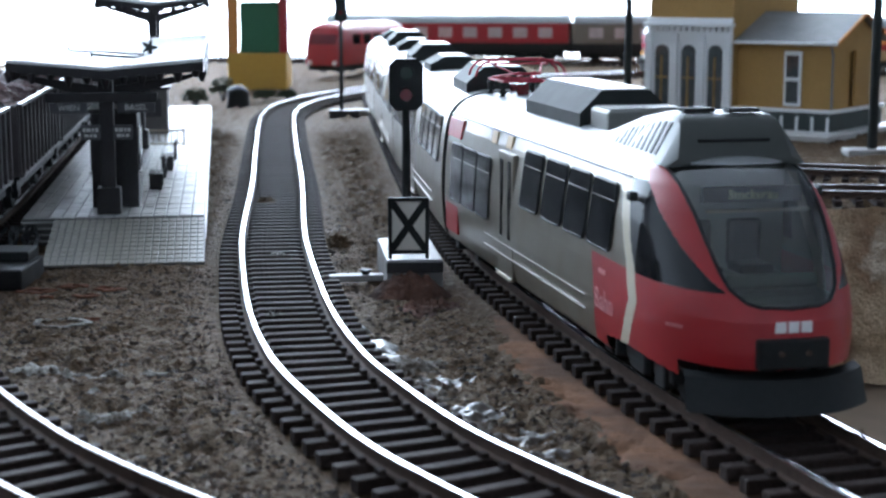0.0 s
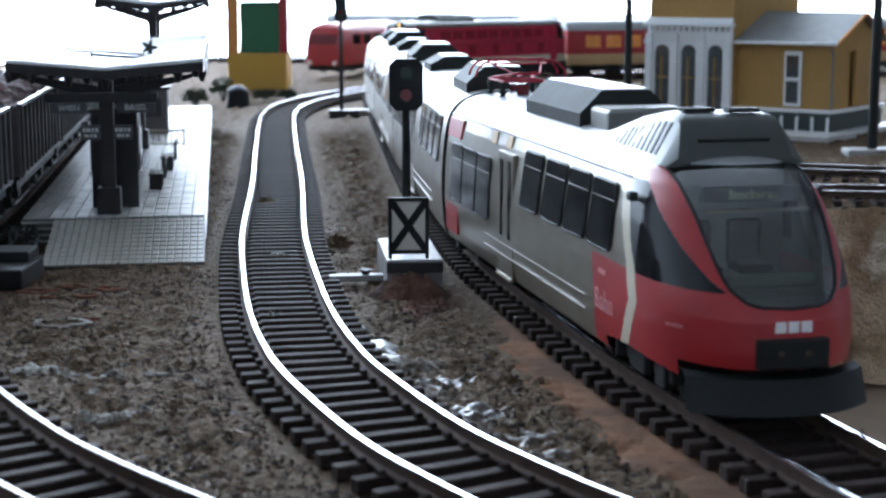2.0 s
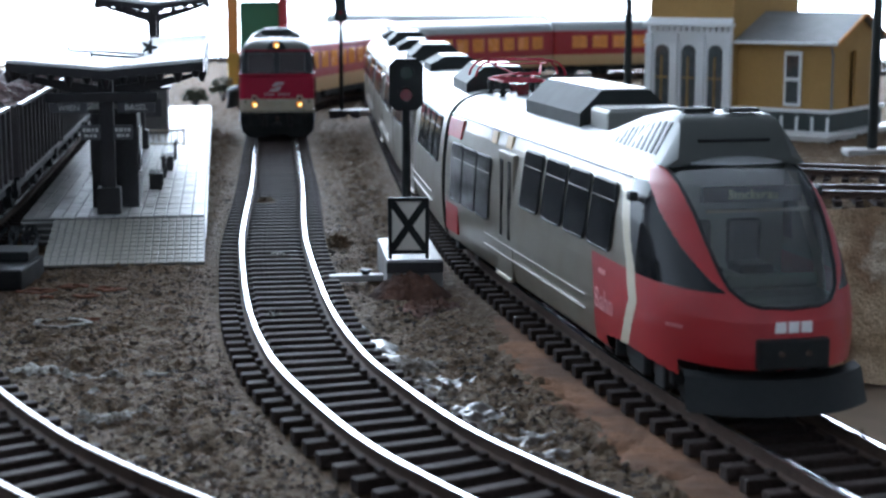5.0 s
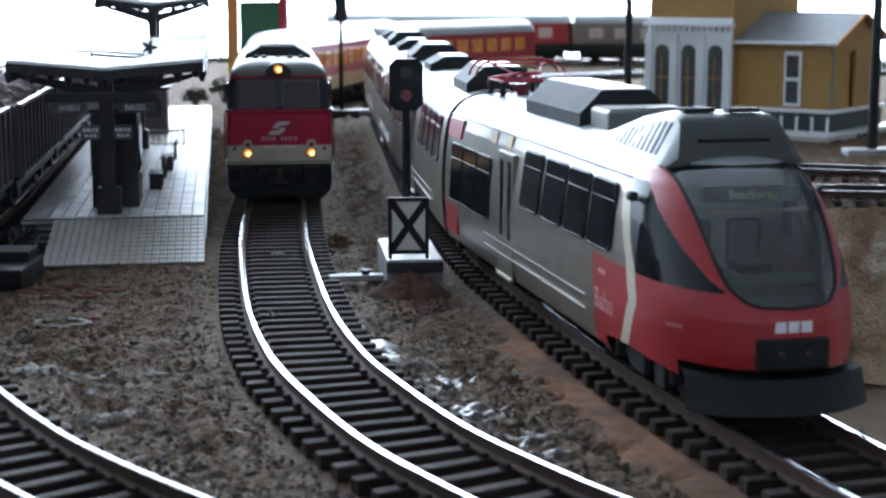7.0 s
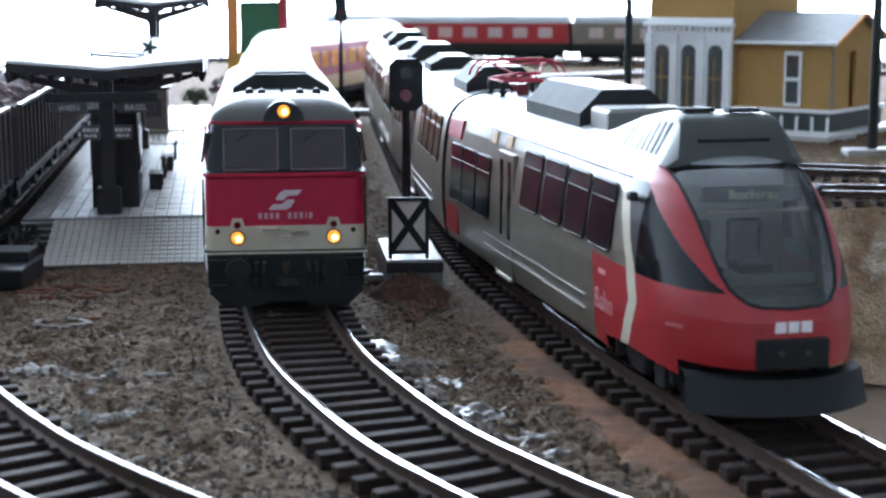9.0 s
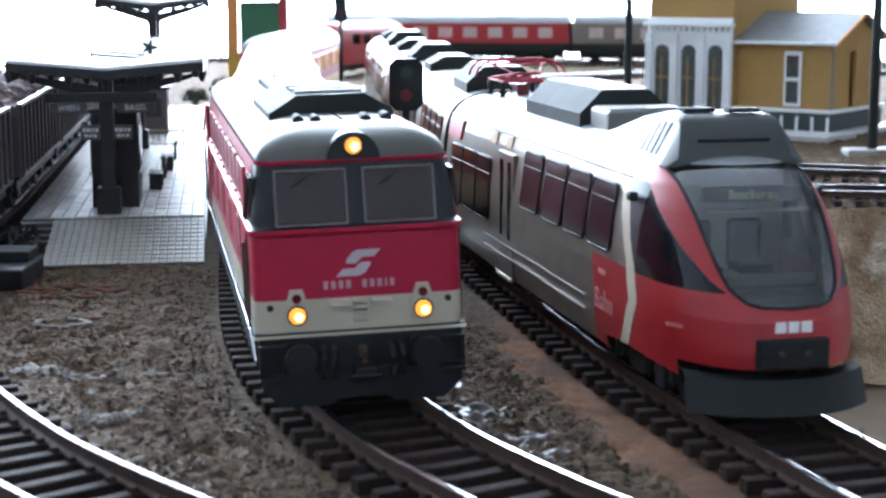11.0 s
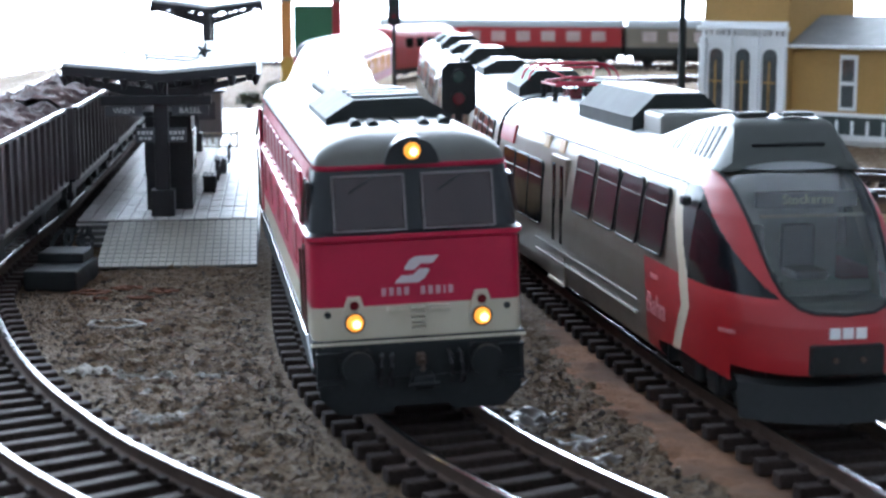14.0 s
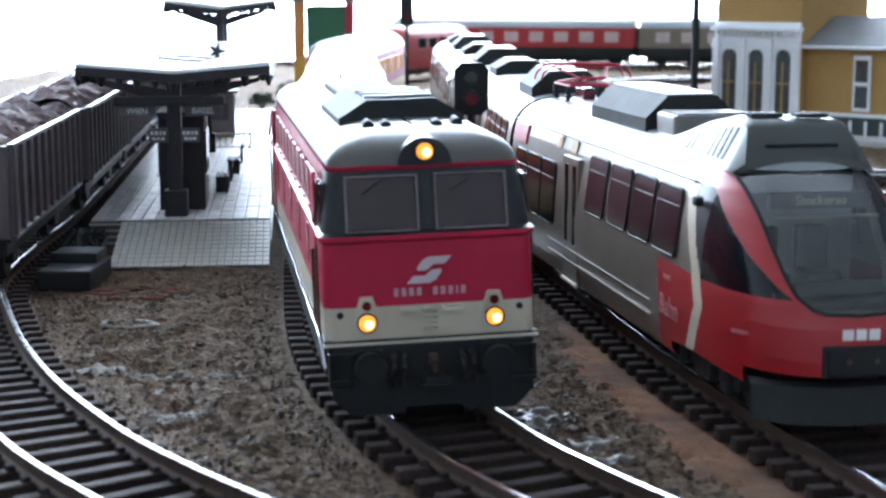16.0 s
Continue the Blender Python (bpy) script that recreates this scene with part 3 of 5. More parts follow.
    fair.faces.new([v for v in fair.verts if abs(v.co.y + 30.5) < 0.01])
    bmesh.ops.recalc_face_normals(fair, faces=fair.faces)
    fr = part("roof_fairing", fair, FAIRING, root, "grey roof fairing with dark cooling slots", m=at(0, 11, 0), smooth=True, angle=40)
    bm = B()
    box(bm, 0, -31.65, 42.0, 12.5, 0.5, 1.25, 0.12, Matrix.Rotation(radians(-27), 3, "X"))
    part("front_slot", bm, BLACK, fr, "dark air slot")
    for k in range(10):
        for sx in (-1, 1):
            y = -37.5 - 2.35 * k
            top = float(np.interp(y, [-73, -65, -54, -41], [39.8, 41.6, 44.5, 46.6])) - 1.6
            lo = 39.6
            bm = B()
            if top - lo > 0.6:
                wt = float(np.interp(y, [-73, -65, -54, -41], [10.5, 9.4, 8.3, 7.8])) + 0.6
                zt = top + 1.0
                ex = lambda z: 12.0 + (wt - 12.0) * (z - 38.2) / max(0.5, zt - 38.2)
                ring = [(sx * (ex(lo) + 0.12), y - 0.8, lo), (sx * (ex(lo) + 0.12), y + 0.35, lo), (sx * (ex(top) + 0.12), y + 1.2, top), (sx * (ex(top) + 0.12), y + 0.05, top)]
                vs = [bm.verts.new(p) for p in ring] + [bm.verts.new((p[0] - sx * 0.6, p[1], p[2])) for p in ring]
                for f in ((0, 1, 2, 3), (7, 6, 5, 4), (0, 4, 5, 1), (1, 5, 6, 2), (2, 6, 7, 3), (3, 7, 4, 0)):
                    bm.faces.new([vs[i] for i in f])
                bmesh.ops.recalc_face_normals(bm, faces=bm.faces)
                part("louvre_slot", bm, BLACK, fr)
            else:
                bm.free()
    for y, x in ((-36, -3), (-38, 4)):
        bm = B()
        box(bm, x, y, 46.9, 5.5, 3, 0.7, 0.2)
        part("roof_hatch", bm, UNITGREY, fr)
    roof_box(root, 0, -95, 19, 40, 7.4)
    bm = B()
    box(bm, 0, -67.5, 42.0, 16, 11, 4.2, 0.6)
    part("resistor_box", bm, UNITPALE, root, "grey box with a ribbed lid on the roof")
    bm = B()
    for k in range(6):
        box(bm, 0, -72 + k * 1.8, 44.25, 14.5, 0.7, 0.4, 0.1)
    part("box_ribs", bm, UNITPALE, root)
    pantograph(root, -157)
    side_details(root, -165, -27, [(-92, -78.5), (-76, -62.3), (-60.5, -47.5), (-45.8, -32.8)], [(-158, -146, 15.5, 29.5), (-145, -132, 15.5, 29.5), (-131, -118.5, 15.5, 29.5)], -105)
    for sx in (-1, 1):
        bm = B()
        box(bm, sx * 16.45, -157.5, 11.5, 0.6, 13, 8.5, 0.1)
        part("end_panel", bm, RED, root, "red panel beside the gangway")
        bm = B()
        box(bm, sx * 15.55, -157, 32.9, 0.6, 14, 4.6, 0.1, Matrix.Rotation(radians(-11 * sx), 3, "Y"))
        part("end_panel", bm, RED, root, "red panel beside the gangway")
    for sx in (-1, 1):
        m = at(sx * 17.0, -35.6, 13.0, 90, 0, 90 * sx)
        text_mesh("Bahn", 5.2, PALEPRINT, root, m, "side_lettering", 0.05, "pale pink lettering on the red side panel")
        bar_print(root, [1.0, 0.8, 1.2], 0.8, PALEPRINT, at(sx * 16.98, -37, 18.2, 90, 0, 90 * sx))
    bogie(root, -27, 26, 5.0, 12.5)
    bm = B()
    box(bm, 0, -85, 6.2, 27, 70, 5.5, 1)
    part("underframe", bm, BLACK, root, "black underfloor equipment")


def on_nose(x, z):
    """The place on the nose's skin at x and z."""
    w = float(np.interp(z, [p[1] for p in SEC], [p[0] for p in SEC]))
    f = -nose_back(z)
    taper = min(float(np.interp(z, [4, 20, 36, 41], [27, 27, 20, 14])), 60 + f)
    k = min(1.0, abs(x) / w) ** 2.5
    return (x, f - taper + taper * max(0.0, 1 - k) ** (1 / 2.5), z)


def roof_box(root, x, y, w, l, h):
    """A long roof unit with chamfered edges."""
    bm = B()
    prof = [(-w / 2, 39.0), (w / 2, 39.0), (w / 2, 42.6), (w / 2 - 4.5, 39.6 + h), (-w / 2 + 4.5, 39.6 + h), (-w / 2, 42.6)]
    prism(bm, [(a + x, b) for a, b in prof], y - l / 2, y + l / 2)
    b = part("roof_unit", bm, UNITGREY, root, "dark grey equipment box on the roof")
    bm = B()
    box(bm, x, y, 39.75 + h, w - 9.5, l - 2, 0.4, 0.1)
    part("cover_plate", bm, ROOFPAINT, b, "pale cover plate")
    return b


def pantograph(root, y):
    bm = B()
    for sx in (-1, 1):
        for sy in (-1, 1):
            rod(bm, (sx * 5.5, y + sy * 6, 39.8), (sx * 5.5, y + sy * 6, 44.2), 0.6, seg=8)
            for z in (40.6, 41.6, 42.6, 43.5):
                rod(bm, (sx * 5.5, y + sy * 6, z), (sx * 5.5, y + sy * 6, z + 0.35), 1.0, seg=8)
    p = part("pantograph", bm, BLACK, root, "folded red current collector on black insulators")
    bm = B()
    for sx in (-1, 1):
        rod(bm, (sx * 5.5, y - 7.5, 44.5), (sx * 5.5, y + 7.5, 44.5), 0.3)
        rod(bm, (sx * 5.0, y - 6, 45), (sx * 3.2, y + 8, 46.4), 0.26)
        rod(bm, (sx * 3.2, y + 8, 46.4), (sx * 6.4, y - 2, 48.4), 0.26)
        rod(bm, (sx * 1.4, y - 6, 45), (sx * 2.0, y + 8, 46.8), 0.2)
        rod(bm, (sx * 6.4, y - 5, 48.4), (sx * 6.4, y + 3, 48.6), 0.24)
        for yy in (-4.5, 2.5):
            rod(bm, (sx * 6.4, y + yy, 48.4), (sx * 6.4, y + yy, 49.3), 0.22, seg=6)
    for yy in (-7.5, -2.5, 2.5, 7.5):
        rod(bm, (-5.5, y + yy, 44.5), (5.5, y + yy, 44.5), 0.26)
    rod(bm, (-3.2, y + 8, 46.4), (3.2, y + 8, 46.4), 0.34)
    rod(bm, (-6.4, y - 2, 48.4), (6.4, y - 2, 48.4), 0.26)
    part("collector_frame", bm, PANTORED, p, "red tubular frame")
    for yy in (-4.5, 2.5):
        bm = B()
        tube(bm, [(-11.4, y + yy, 45.6), (-10.9, y + yy, 47.2), (-9.6, y + yy, 48.6), (-7.6, y + yy, 49.4), (0, y + yy, 49.5), (7.6, y + yy, 49.4), (9.6, y + yy, 48.6), (10.9, y + yy, 47.2), (11.4, y + yy, 45.6)], 0.26, 8)
        part("contact_strip", bm, PANTORED, p, "red contact strip with turned-down ends", smooth=True)
    bm = B()
    box(bm, 0, y + 1, 42.2, 3.0, 8, 3.2, 0.36)
    rod(bm, (0, y - 6, 43.4), (0, y + 7, 43.4), 0.7)
    part("drive_box", bm, LENSRED, p, "dark red drive between the insulators")


def side_details(root, y0, y1, tall, low, door):
    for sx in (-1, 1):
        for a, b in tall:
            window(root, sx, a, b, 22.2, 34.0)
        for a, b, z0, z1 in low:
            window(root, sx, a, b, z0, z1)
        if door is not None:
            bm = B()
            box(bm, sx * 15.7, door, 18.6, 1.9, 13.0, 27.0, 0.35)
            d = part("door", bm, SILVER, root, "pale double door with narrow windows")
            for k in (-1, 1):
                bm = B()
                box(bm, sx * 16.55, door + k * 3.2, 22.0, 0.5, 2.8, 17, 0.3)
                part("door_window", bm, DARKGLASS, d)
            bm = B()
            box(bm, sx * 16.6, door, 5.2, 1.0, 12, 0.7, 0.2)
            part("door_step", bm, CREAM, d)
            for k in (-1, 1):
                bm = B()
                box(bm, sx * 15.1, door - 8 + k * 6.5, 34.0, 0.6, 4.6, 2.8, 0.2, Matrix.Rotation(radians(-12 * sx), 3, "Y"))
                part("door_sign", bm, BEIGE, d, "small beige plate above the door")
        for z in (9.5, 12.0):
            bm = B()
            box(bm, sx * 16.6, (y0 + y1) / 2 + 10, z, 0.45, (y1 - y0) * 0.55, 0.3)
            part("side_ridge", bm, SILVER, root)
        bm = B()
        box(bm, sx * 14.9, (y0 + y1) / 2, 35.9, 0.6, y1 - y0 - 2, 0.35)
        part("rain_gutter", bm, ROOFPAINT, root)


def window(root, sx, a, b, z0, z1):
    zc = (z0 + z1) / 2
    x = float(np.interp(zc, [p[1] for p in SEC], [p[0] for p in SEC]))
    x0, x1 = (float(np.interp(z, [p[1] for p in SEC], [p[0] for p in SEC])) for z in (z0, z1))
    lean = math.atan2(x0 - x1, z1 - z0)
    h, l = z1 - z0, b - a
    bm = B()
    prism(bm, outline(l / 2, h / 2, -h / 2, 1.5, 4), -0.25, 0.25, "x")
    w = part("window", bm, DARKGLASS, root, m=at(sx * (x + 0.05), (a + b) / 2, zc) @ Matrix.Rotation(-sx * lean, 4, "Y"))
    bm = B()
    ring = [(0, p, q) for p, q in outline(l / 2 - 0.1, h / 2 - 0.1, -h / 2 + 0.1, 1.5, 4)]
    tube(bm, ring + ring[:1], 0.32)
    part("window_frame", bm, BLACK, w, "black rubber window frame", smooth=True)
    # Thin pale bar paints the bright line that reflects across the upper pane.
    bm = B()
    box(bm, 0, 0, h * 0.24, 0.7, l - 1.0, 0.14)
    part("window_bar", bm, SILVER, w)


def railcar_middle(root, y0, y1):
    ts = [k / 40 for k in range(41)]
    rows = []
    ys = [y0 + (y1 - y0) * k / 40 for k in range(41)]
    for t in ts:
        w, z = sec_at(t)
        rows.append([(-w, y, z) for y in ys] + [(w, y, z) for y in ys[::-1]])
    for key, bm in grid_parts(rows, lambda c: "silver_shell" if c.z <= 35.8 else "roof").items():
        bmesh.ops.recalc_face_normals(bm, faces=bm.faces)
        part(key, bm, SKIN[key], root, SKIN_LABEL[key], smooth=True, angle=60)
    for y in (y0, y1):
        bm = B()
        prism(bm, [(-w * 0.99, z) for w, z in SEC] + [(w * 0.99, z) for w, z in SEC[-2::-1]], y - 0.2, y + 0.2)
        part("end_wall", bm, BLACK, root, "dark end wall beside the gangway")
    wins = [(y0 + 6 + k * 13.5, y0 + 17.5 + k * 13.5) for k in range(4)] + [(y1 - 62 + k * 14, y1 - 50 + k * 14) for k in range(4)]
    side_details(root, y0 + 3, y1 - 3, wins, [], (y0 + y1) / 2 - 4)
    roof_box(root, 0, y1 - 22, 19, 30, 7.0)
    roof_box(root, 0, y0 + 40, 17, 24, 5.4)
    bm = B()
    box(bm, 0, (y0 + y1) / 2, 6.2, 27, 80, 5.5, 1)
    part("underframe", bm, BLACK, root, "black underfloor equipment")
    bogie(root, y1 + 1.5, 26, 5.0, 12.5)


def gangway(root, y):
    bm = B()
    for k in range(4):
        prism(bm, [(-w * 0.94, z * 0.98) for w, z in SEC] + [(w * 0.94, z * 0.98) for w, z in SEC[-2::-1]], y - 0.2 - k * 0.9, y - 0.7 - k * 0.9)
    part("gangway_bellows", bm, BLACK, root, "black folded gangway bellows")


BEIGE = material("beige_enamel", (0.5, 0.34, 0.17), 0.45, vary=0.08, scale=60)
PALEPRINT = material("faded_pink_print", (0.5, 0.2, 0.2), 0.5, vary=0.1, scale=80)
UNITPALE = material("roof_box_grey", (0.17, 0.17, 0.155), 0.45, vary=0.1, scale=80)
CABGREY = material("cab_grey", (0.34, 0.36, 0.34), 0.5, vary=0.1, scale=80)
YELLOWPRINT = material("yellow_print", (0.85, 0.8, 0.45), 0.6, vary=0.05)
FAIRING = material("fairing_grey", (0.058, 0.063, 0.058), 0.4, 0.0, vary=0.08, scale=60, spec=0.35)
S_NOSE = RAILCAR_LINE.nearest(53, 238)
sections = [(0, 165), (169, 329), (333, 493), (497, 640)]
for i, (a, b) in enumerate(sections):
    m = RAILCAR_LINE.chord(S_NOSE - a - 8, S_NOSE - b + 3)
    mid = (a + 8 + b - 3) / 2
    r = thing("railcar_section", ["red and silver leading railcar section with a rounded nose", "silver-grey middle section of a parked electric railcar"][min(i, 1)], "railcar", m @ at(0, mid - a, 0), "sections of the railcar")
    if i == 0:
        railcar_end(r)
        gangway(r, -165)
    else:
        railcar_middle(r, -(b - a), 0)
        gangway(r, -(b - a))


# ---- the diesel locomotive ----
def make_loco():
    v = thing("diesel_locomotive", "crimson and pale grey diesel locomotive with lit yellow headlamps", "locomotive")
    L = 84.0
    # lower and middle body, by height: half width, half length, corner radius
    lev = [(11.4, 16.7, L, 2.0), (12.0, 16.9, L, 2.0), (16.9, 16.9, L, 2.0), (17.1, 16.9, L, 2.0), (27.0, 16.8, L - 0.2, 2.2), (27.6, 17.3, L + 0.5, 2.2), (28.3, 17.3, L + 0.5, 2.2), (28.8, 16.7, L - 0.5, 2.2),
           (30, 16.6, L - 0.8, 2.2), (33, 16.2, L - 1.5, 2.3), (36, 15.8, L - 2.2, 2.5), (38.2, 15.4, L - 2.7, 2.8), (38.6, 15.6, L - 2.4, 2.8), (39.0, 15.6, L - 2.4, 2.8)]
    rows = [[(x, y, z) for x, y in fixed(outline(w, l, -l, r), 160)] for z, w, l, r in lev]

    def kind(c):
        if c.z < 17:
            return "lower_body"
        if c.z < 28.5:
            return "red_body"
        if c.z > 38.3:
            return "red_body"
        return "cab_band" if abs(c.y) > L - 11 else "red_body"
    look_of = {"lower_body": (CREAM, "pale grey lower body"), "red_body": (LOCORED, "crimson body with a raised ledge"), "cab_band": (ANTHRACITE, "anthracite cab window surround")}
    for key, bm in grid_parts(rows, kind, True).items():
        if key == "cab_band":
            rear = bm.copy()
            bmesh.ops.delete(rear, geom=[f for f in rear.faces if f.calc_center_median().y > 0], context="FACES")
            bmesh.ops.delete(bm, geom=[f for f in bm.faces if f.calc_center_median().y < 0], context="FACES")
            bmesh.ops.recalc_face_normals(rear, faces=rear.faces)
            part(key, rear, ANTHRACITE, v, look_of[key][1], smooth=True, angle=35)
        bmesh.ops.recalc_face_normals(bm, faces=bm.faces)
        part(key, bm, look_of[key][0], v, look_of[key][1], smooth=True, angle=35)
    # roof
    rows = []
    for k in range(11):
        a = radians(9 * k)
        w = 15.4 * math.cos(a) ** 0.62 if k < 10 else 0.02
        rows.append([(x, y, 39.0 + 5.2 * math.sin(a)) for x, y in fixed(outline(max(w, 0.3), L - 2.6 - 11 * (1 - math.cos(a)), -(L - 2.6 - 11 * (1 - math.cos(a))), min(2.8, max(w, 0.3) * 0.9)), 120)])
    for bm in grid_parts(rows, lambda c: 0, True).values():
        bmesh.ops.recalc_face_normals(bm, faces=bm.faces)
        part("roof", bm, LOCOROOF, v, "grey rounded roof", smooth=True, angle=50)
    # roof gear
    bm = B()
    prism(bm, [(-11, 42.2), (11, 42.2), (11, 44.4), (6, 47.4), (-6, 47.4), (-11, 44.4)], 16, 55)
    hood = part("exhaust_hood", bm, UNITGREY, v, "dark grey exhaust hood on the roof")
    bm = B()
    for k in range(3):
        box(bm, 0, 50 - k * 8, 47.7, 12, 1.2, 0.6, 0.2)
    part("hood_rib", bm, ROOFPAINT, hood)
    for x, y in ((-7.5, 67), (-3.8, 69), (4.5, 68), (7.2, 66)):
        bm = B()
        rod(bm, (x, y - 2, 44.4), (x, y + 2.2, 44.0), 0.75, 1.0)
        box(bm, x, y, 43.3, 1.6, 2.0, 1.2, 0.2)
        part("roof_horn", bm, UNITGREY, v, "small dark horn on the roof")
    for x, y in ((-5.5, 72.5), (6.0, 72.5)):
        bm = B()
        box(bm, x, y, 43.0, 4.2, 1.6, 0.9, 0.3)
        part("roof_vent", bm, ANTHRACITE, v)
    bm = B()
    box(bm, 0, -20, 44.6, 12, 40, 1.6, 0.5)
    part("roof_fan_cover", bm, UNITGREY, v)
    for end in (1, -1):
        e = 0 if end > 0 else 180
        R = Matrix.Rotation(radians(e), 4, "Z")
        put = lambda m: R @ m
        on = end > 0
        # top lamp in its dome
        bm = B()
        prof = [(4.3 * math.cos(radians(a)), 38.9 + 4.4 * math.sin(radians(a))) for a in range(0, 181, 12)]
        prism(bm, prof, L - 9, L - 1.7)
        dome = part("lamp_dome", bm, ANTHRACITE, v, "rounded lamp housing above the windscreen", m=put(at(0, 0, 0)), smooth=True)
        lamp_round(dome, 0, L - 1.6, 41.1, 1.35, on)
        for sx in (-1, 1):
            # windscreen pane with a thin frame
            bm = B()
            box(bm, 0, 0, 0, 11.0, 0.5, 8.4, 0.25)
            pane = part("windscreen", bm, LOCOGLASS, v, "dark tinted windscreen pane", m=put(at(sx * 7.1, L - 1.15, 33.1, 0, 0, 0) @ Matrix.Rotation(radians(13), 4, "X")))
            bm = B()
            for px_, pz, wx, wz in ((0, 4.35, 11.6, 0.35), (0, -4.35, 11.6, 0.35), (5.65, 0, 0.35, 9.0), (-5.65, 0, 0.35, 9.0)):
                box(bm, px_, 0.05, pz, wx, 0.7, wz, 0.1)
            part("pane_frame", bm, PANEFRAME, pane, "thin grey rubber frame")
            bm = B()
            rod(bm, (-4.5 * 0.2, 0.45, 4.2), (3.2, 0.45, 1.6), 0.13, seg=6)
            part("wiper", bm, BLACK, pane)
            # lamp cluster
            bm = B()
            pl = [(-1.9, 13.0), (-1.2, 12.6), (1.2, 12.6), (1.9, 13.0), (2.0, 15.5), (1.0, 18.6), (-1.0, 18.6), (-2.0, 15.5)]
            prism(bm, [(a + sx * 10.2, b) for a, b in pl], L - 0.4, L + 0.7)
            clus = part("lamp_housing", bm, CREAM, v, "pear-shaped headlamp housing", m=put(at(0, 0, 0)))
            lamp_round(clus, sx * 10.2, L + 0.7, 14.5, 1.4, on)
            bm = B()
            rod(bm, (sx * 10.2, L + 0.4, 17.2), (sx * 10.2, L + 1.0, 17.2), 0.75, seg=16)
            part("tail_lamp", bm, LENSRED, clus, "small dark red tail lamp")
            bm = B()
            rod(bm, (sx * 14.4, L - 0.3, 15.8), (sx * 14.4, L + 0.25, 15.8), 0.55, seg=14)
            part("socket", bm, BLACK, v, m=put(at(0, 0, 0)))
            bm = B()
            box(bm, sx * 3.4, L + 0.9, 16.2, 3.2, 2.2, 0.7, 0.2)
            part("front_step", bm, CREAM, v, m=put(at(0, 0, 0)))
            # corner handrail
            bm = B()
            rod(bm, (sx * 17.4, L - 5, 12), (sx * 17.4, L - 5, 26.5), 0.28, seg=6)
            rod(bm, (sx * 17.5, L - 5.5, 30), (sx * 16.6, L - 5.5, 37), 0.3, seg=6)
            part("handrail", bm, RAILSIDE, v, "thin metal handrail", m=put(at(0, 0, 0)))
            bm = B()
            rod(bm, (sx * 10.2, L, 8.0), (sx * 10.2, L + 4.2, 8.0), 1.3, seg=14)
            rod(bm, (sx * 10.2, L + 4.0, 8.0), (sx * 10.2, L + 5.0, 8.0), 2.6, 2.5, seg=20)
            part("buffer", bm, BLACK, v, "black round buffer", m=put(at(0, 0, 0)), smooth=True)
        bm = B()
        for k in range(5):
            box(bm, 0, L + 0.5, 12.9 + k * 0.85, 2.3, 1.3, 0.38, 0.1)
        part("grille", bm, CREAM, v, "small pale ladder grille", m=put(at(0, 0, 0)))
        bm = B()
        box(bm, 0, L - 0.2, 8.0, 33.0, 2.4, 6.2, 0.6)
        box(bm, 0, L - 0.9, 11.4, 34.2, 2.8, 0.5, 0.1)
        part("buffer_beam", bm, BLACK, v, "black buffer beam", m=put(at(0, 0, 0)))
        bm = B()
        prism(bm, [(-16.2, 5.5), (16.2, 5.5), (16.2, 2.6), (13.2, -0.3), (5.2, -0.3), (4.2, 0.7), (-4.2, 0.7), (-5.2, -0.3), (-13.2, -0.3), (-16.2, 2.6)], L + 0.2, L + 1.4)
        part("pilot_plate", bm, BLACK, v, "dark pilot plate under the buffer beam", m=put(at(0, 0, 0)))
        bm = B()
        box(bm, 0, L + 2.2, 5.2, 3.4, 6, 2.2, 0.4)
        rod(bm, (-2.4, L + 5.4, 5.0), (2.4, L + 5.4, 5.0), 0.35)
        part("coupling", bm, BLACK, v, "black model coupling", m=put(at(0, 0, 0)))
        for x in (-6.2, -4.6, 4.6, 6.2):
            bm = B()
            tube(bm, [(x, L + 1.0, 9.2), (x * 1.02, L + 2.2, 9.0), (x * 1.05, L + 2.7, 7.4), (x * 1.08, L + 2.3, 5.4), (x * 1.05, L + 1.9, 4.2)], 0.36)
            part("brake_hose", bm, DARKPLASTIC, v, "thin black brake hose", m=put(at(0, 0, 0)), smooth=True)
        bm = B()
        box(bm, 0, L + 1.9, 8.3, 1.4, 2.4, 1.8, 0.3)
        tube(bm, [(0, L + 2.6, 8.6), (0, L + 4.0, 8.4), (0, L + 4.2, 7.2), (0, L + 3.2, 6.8)], 0.45)
        part("draw_hook", bm, RAILSIDE, v, "dark metal draw hook", m=put(at(0, 0, 0)))
        for sx in (-1, 1):
            bm = B()
            box(bm, sx * 14.6, L + 1.3, 4.4, 4.0, 2.0, 0.5, 0.12)
            box(bm, sx * 14.6, L + 1.2, 9.7, 4.2, 1.8, 0.5, 0.12)
            for k in (-1, 1):
                box(bm, sx * 14.6 + k * 1.8, L + 1.7, 7.0, 0.4, 0.5, 5.4, 0.08)
            part("corner_step", bm, BLACK, v, "black shunter's step", m=put(at(0, 0, 0)))
            bm = B()
            box(bm, sx * 10.2, L + 1.0, 8.0, 4.6, 0.7, 4.6, 0.2)
            for a in (-1, 1):
                for c in (-1, 1):
                    rod(bm, (sx * 10.2 + a * 1.8, L + 1.3, 8 + c * 1.8), (sx * 10.2 + a * 1.8, L + 1.7, 8 + c * 1.8), 0.32, seg=6)
            part("buffer_plate", bm, BLACK, v, "bolted buffer plate", m=put(at(0, 0, 0)))
        bm = B()
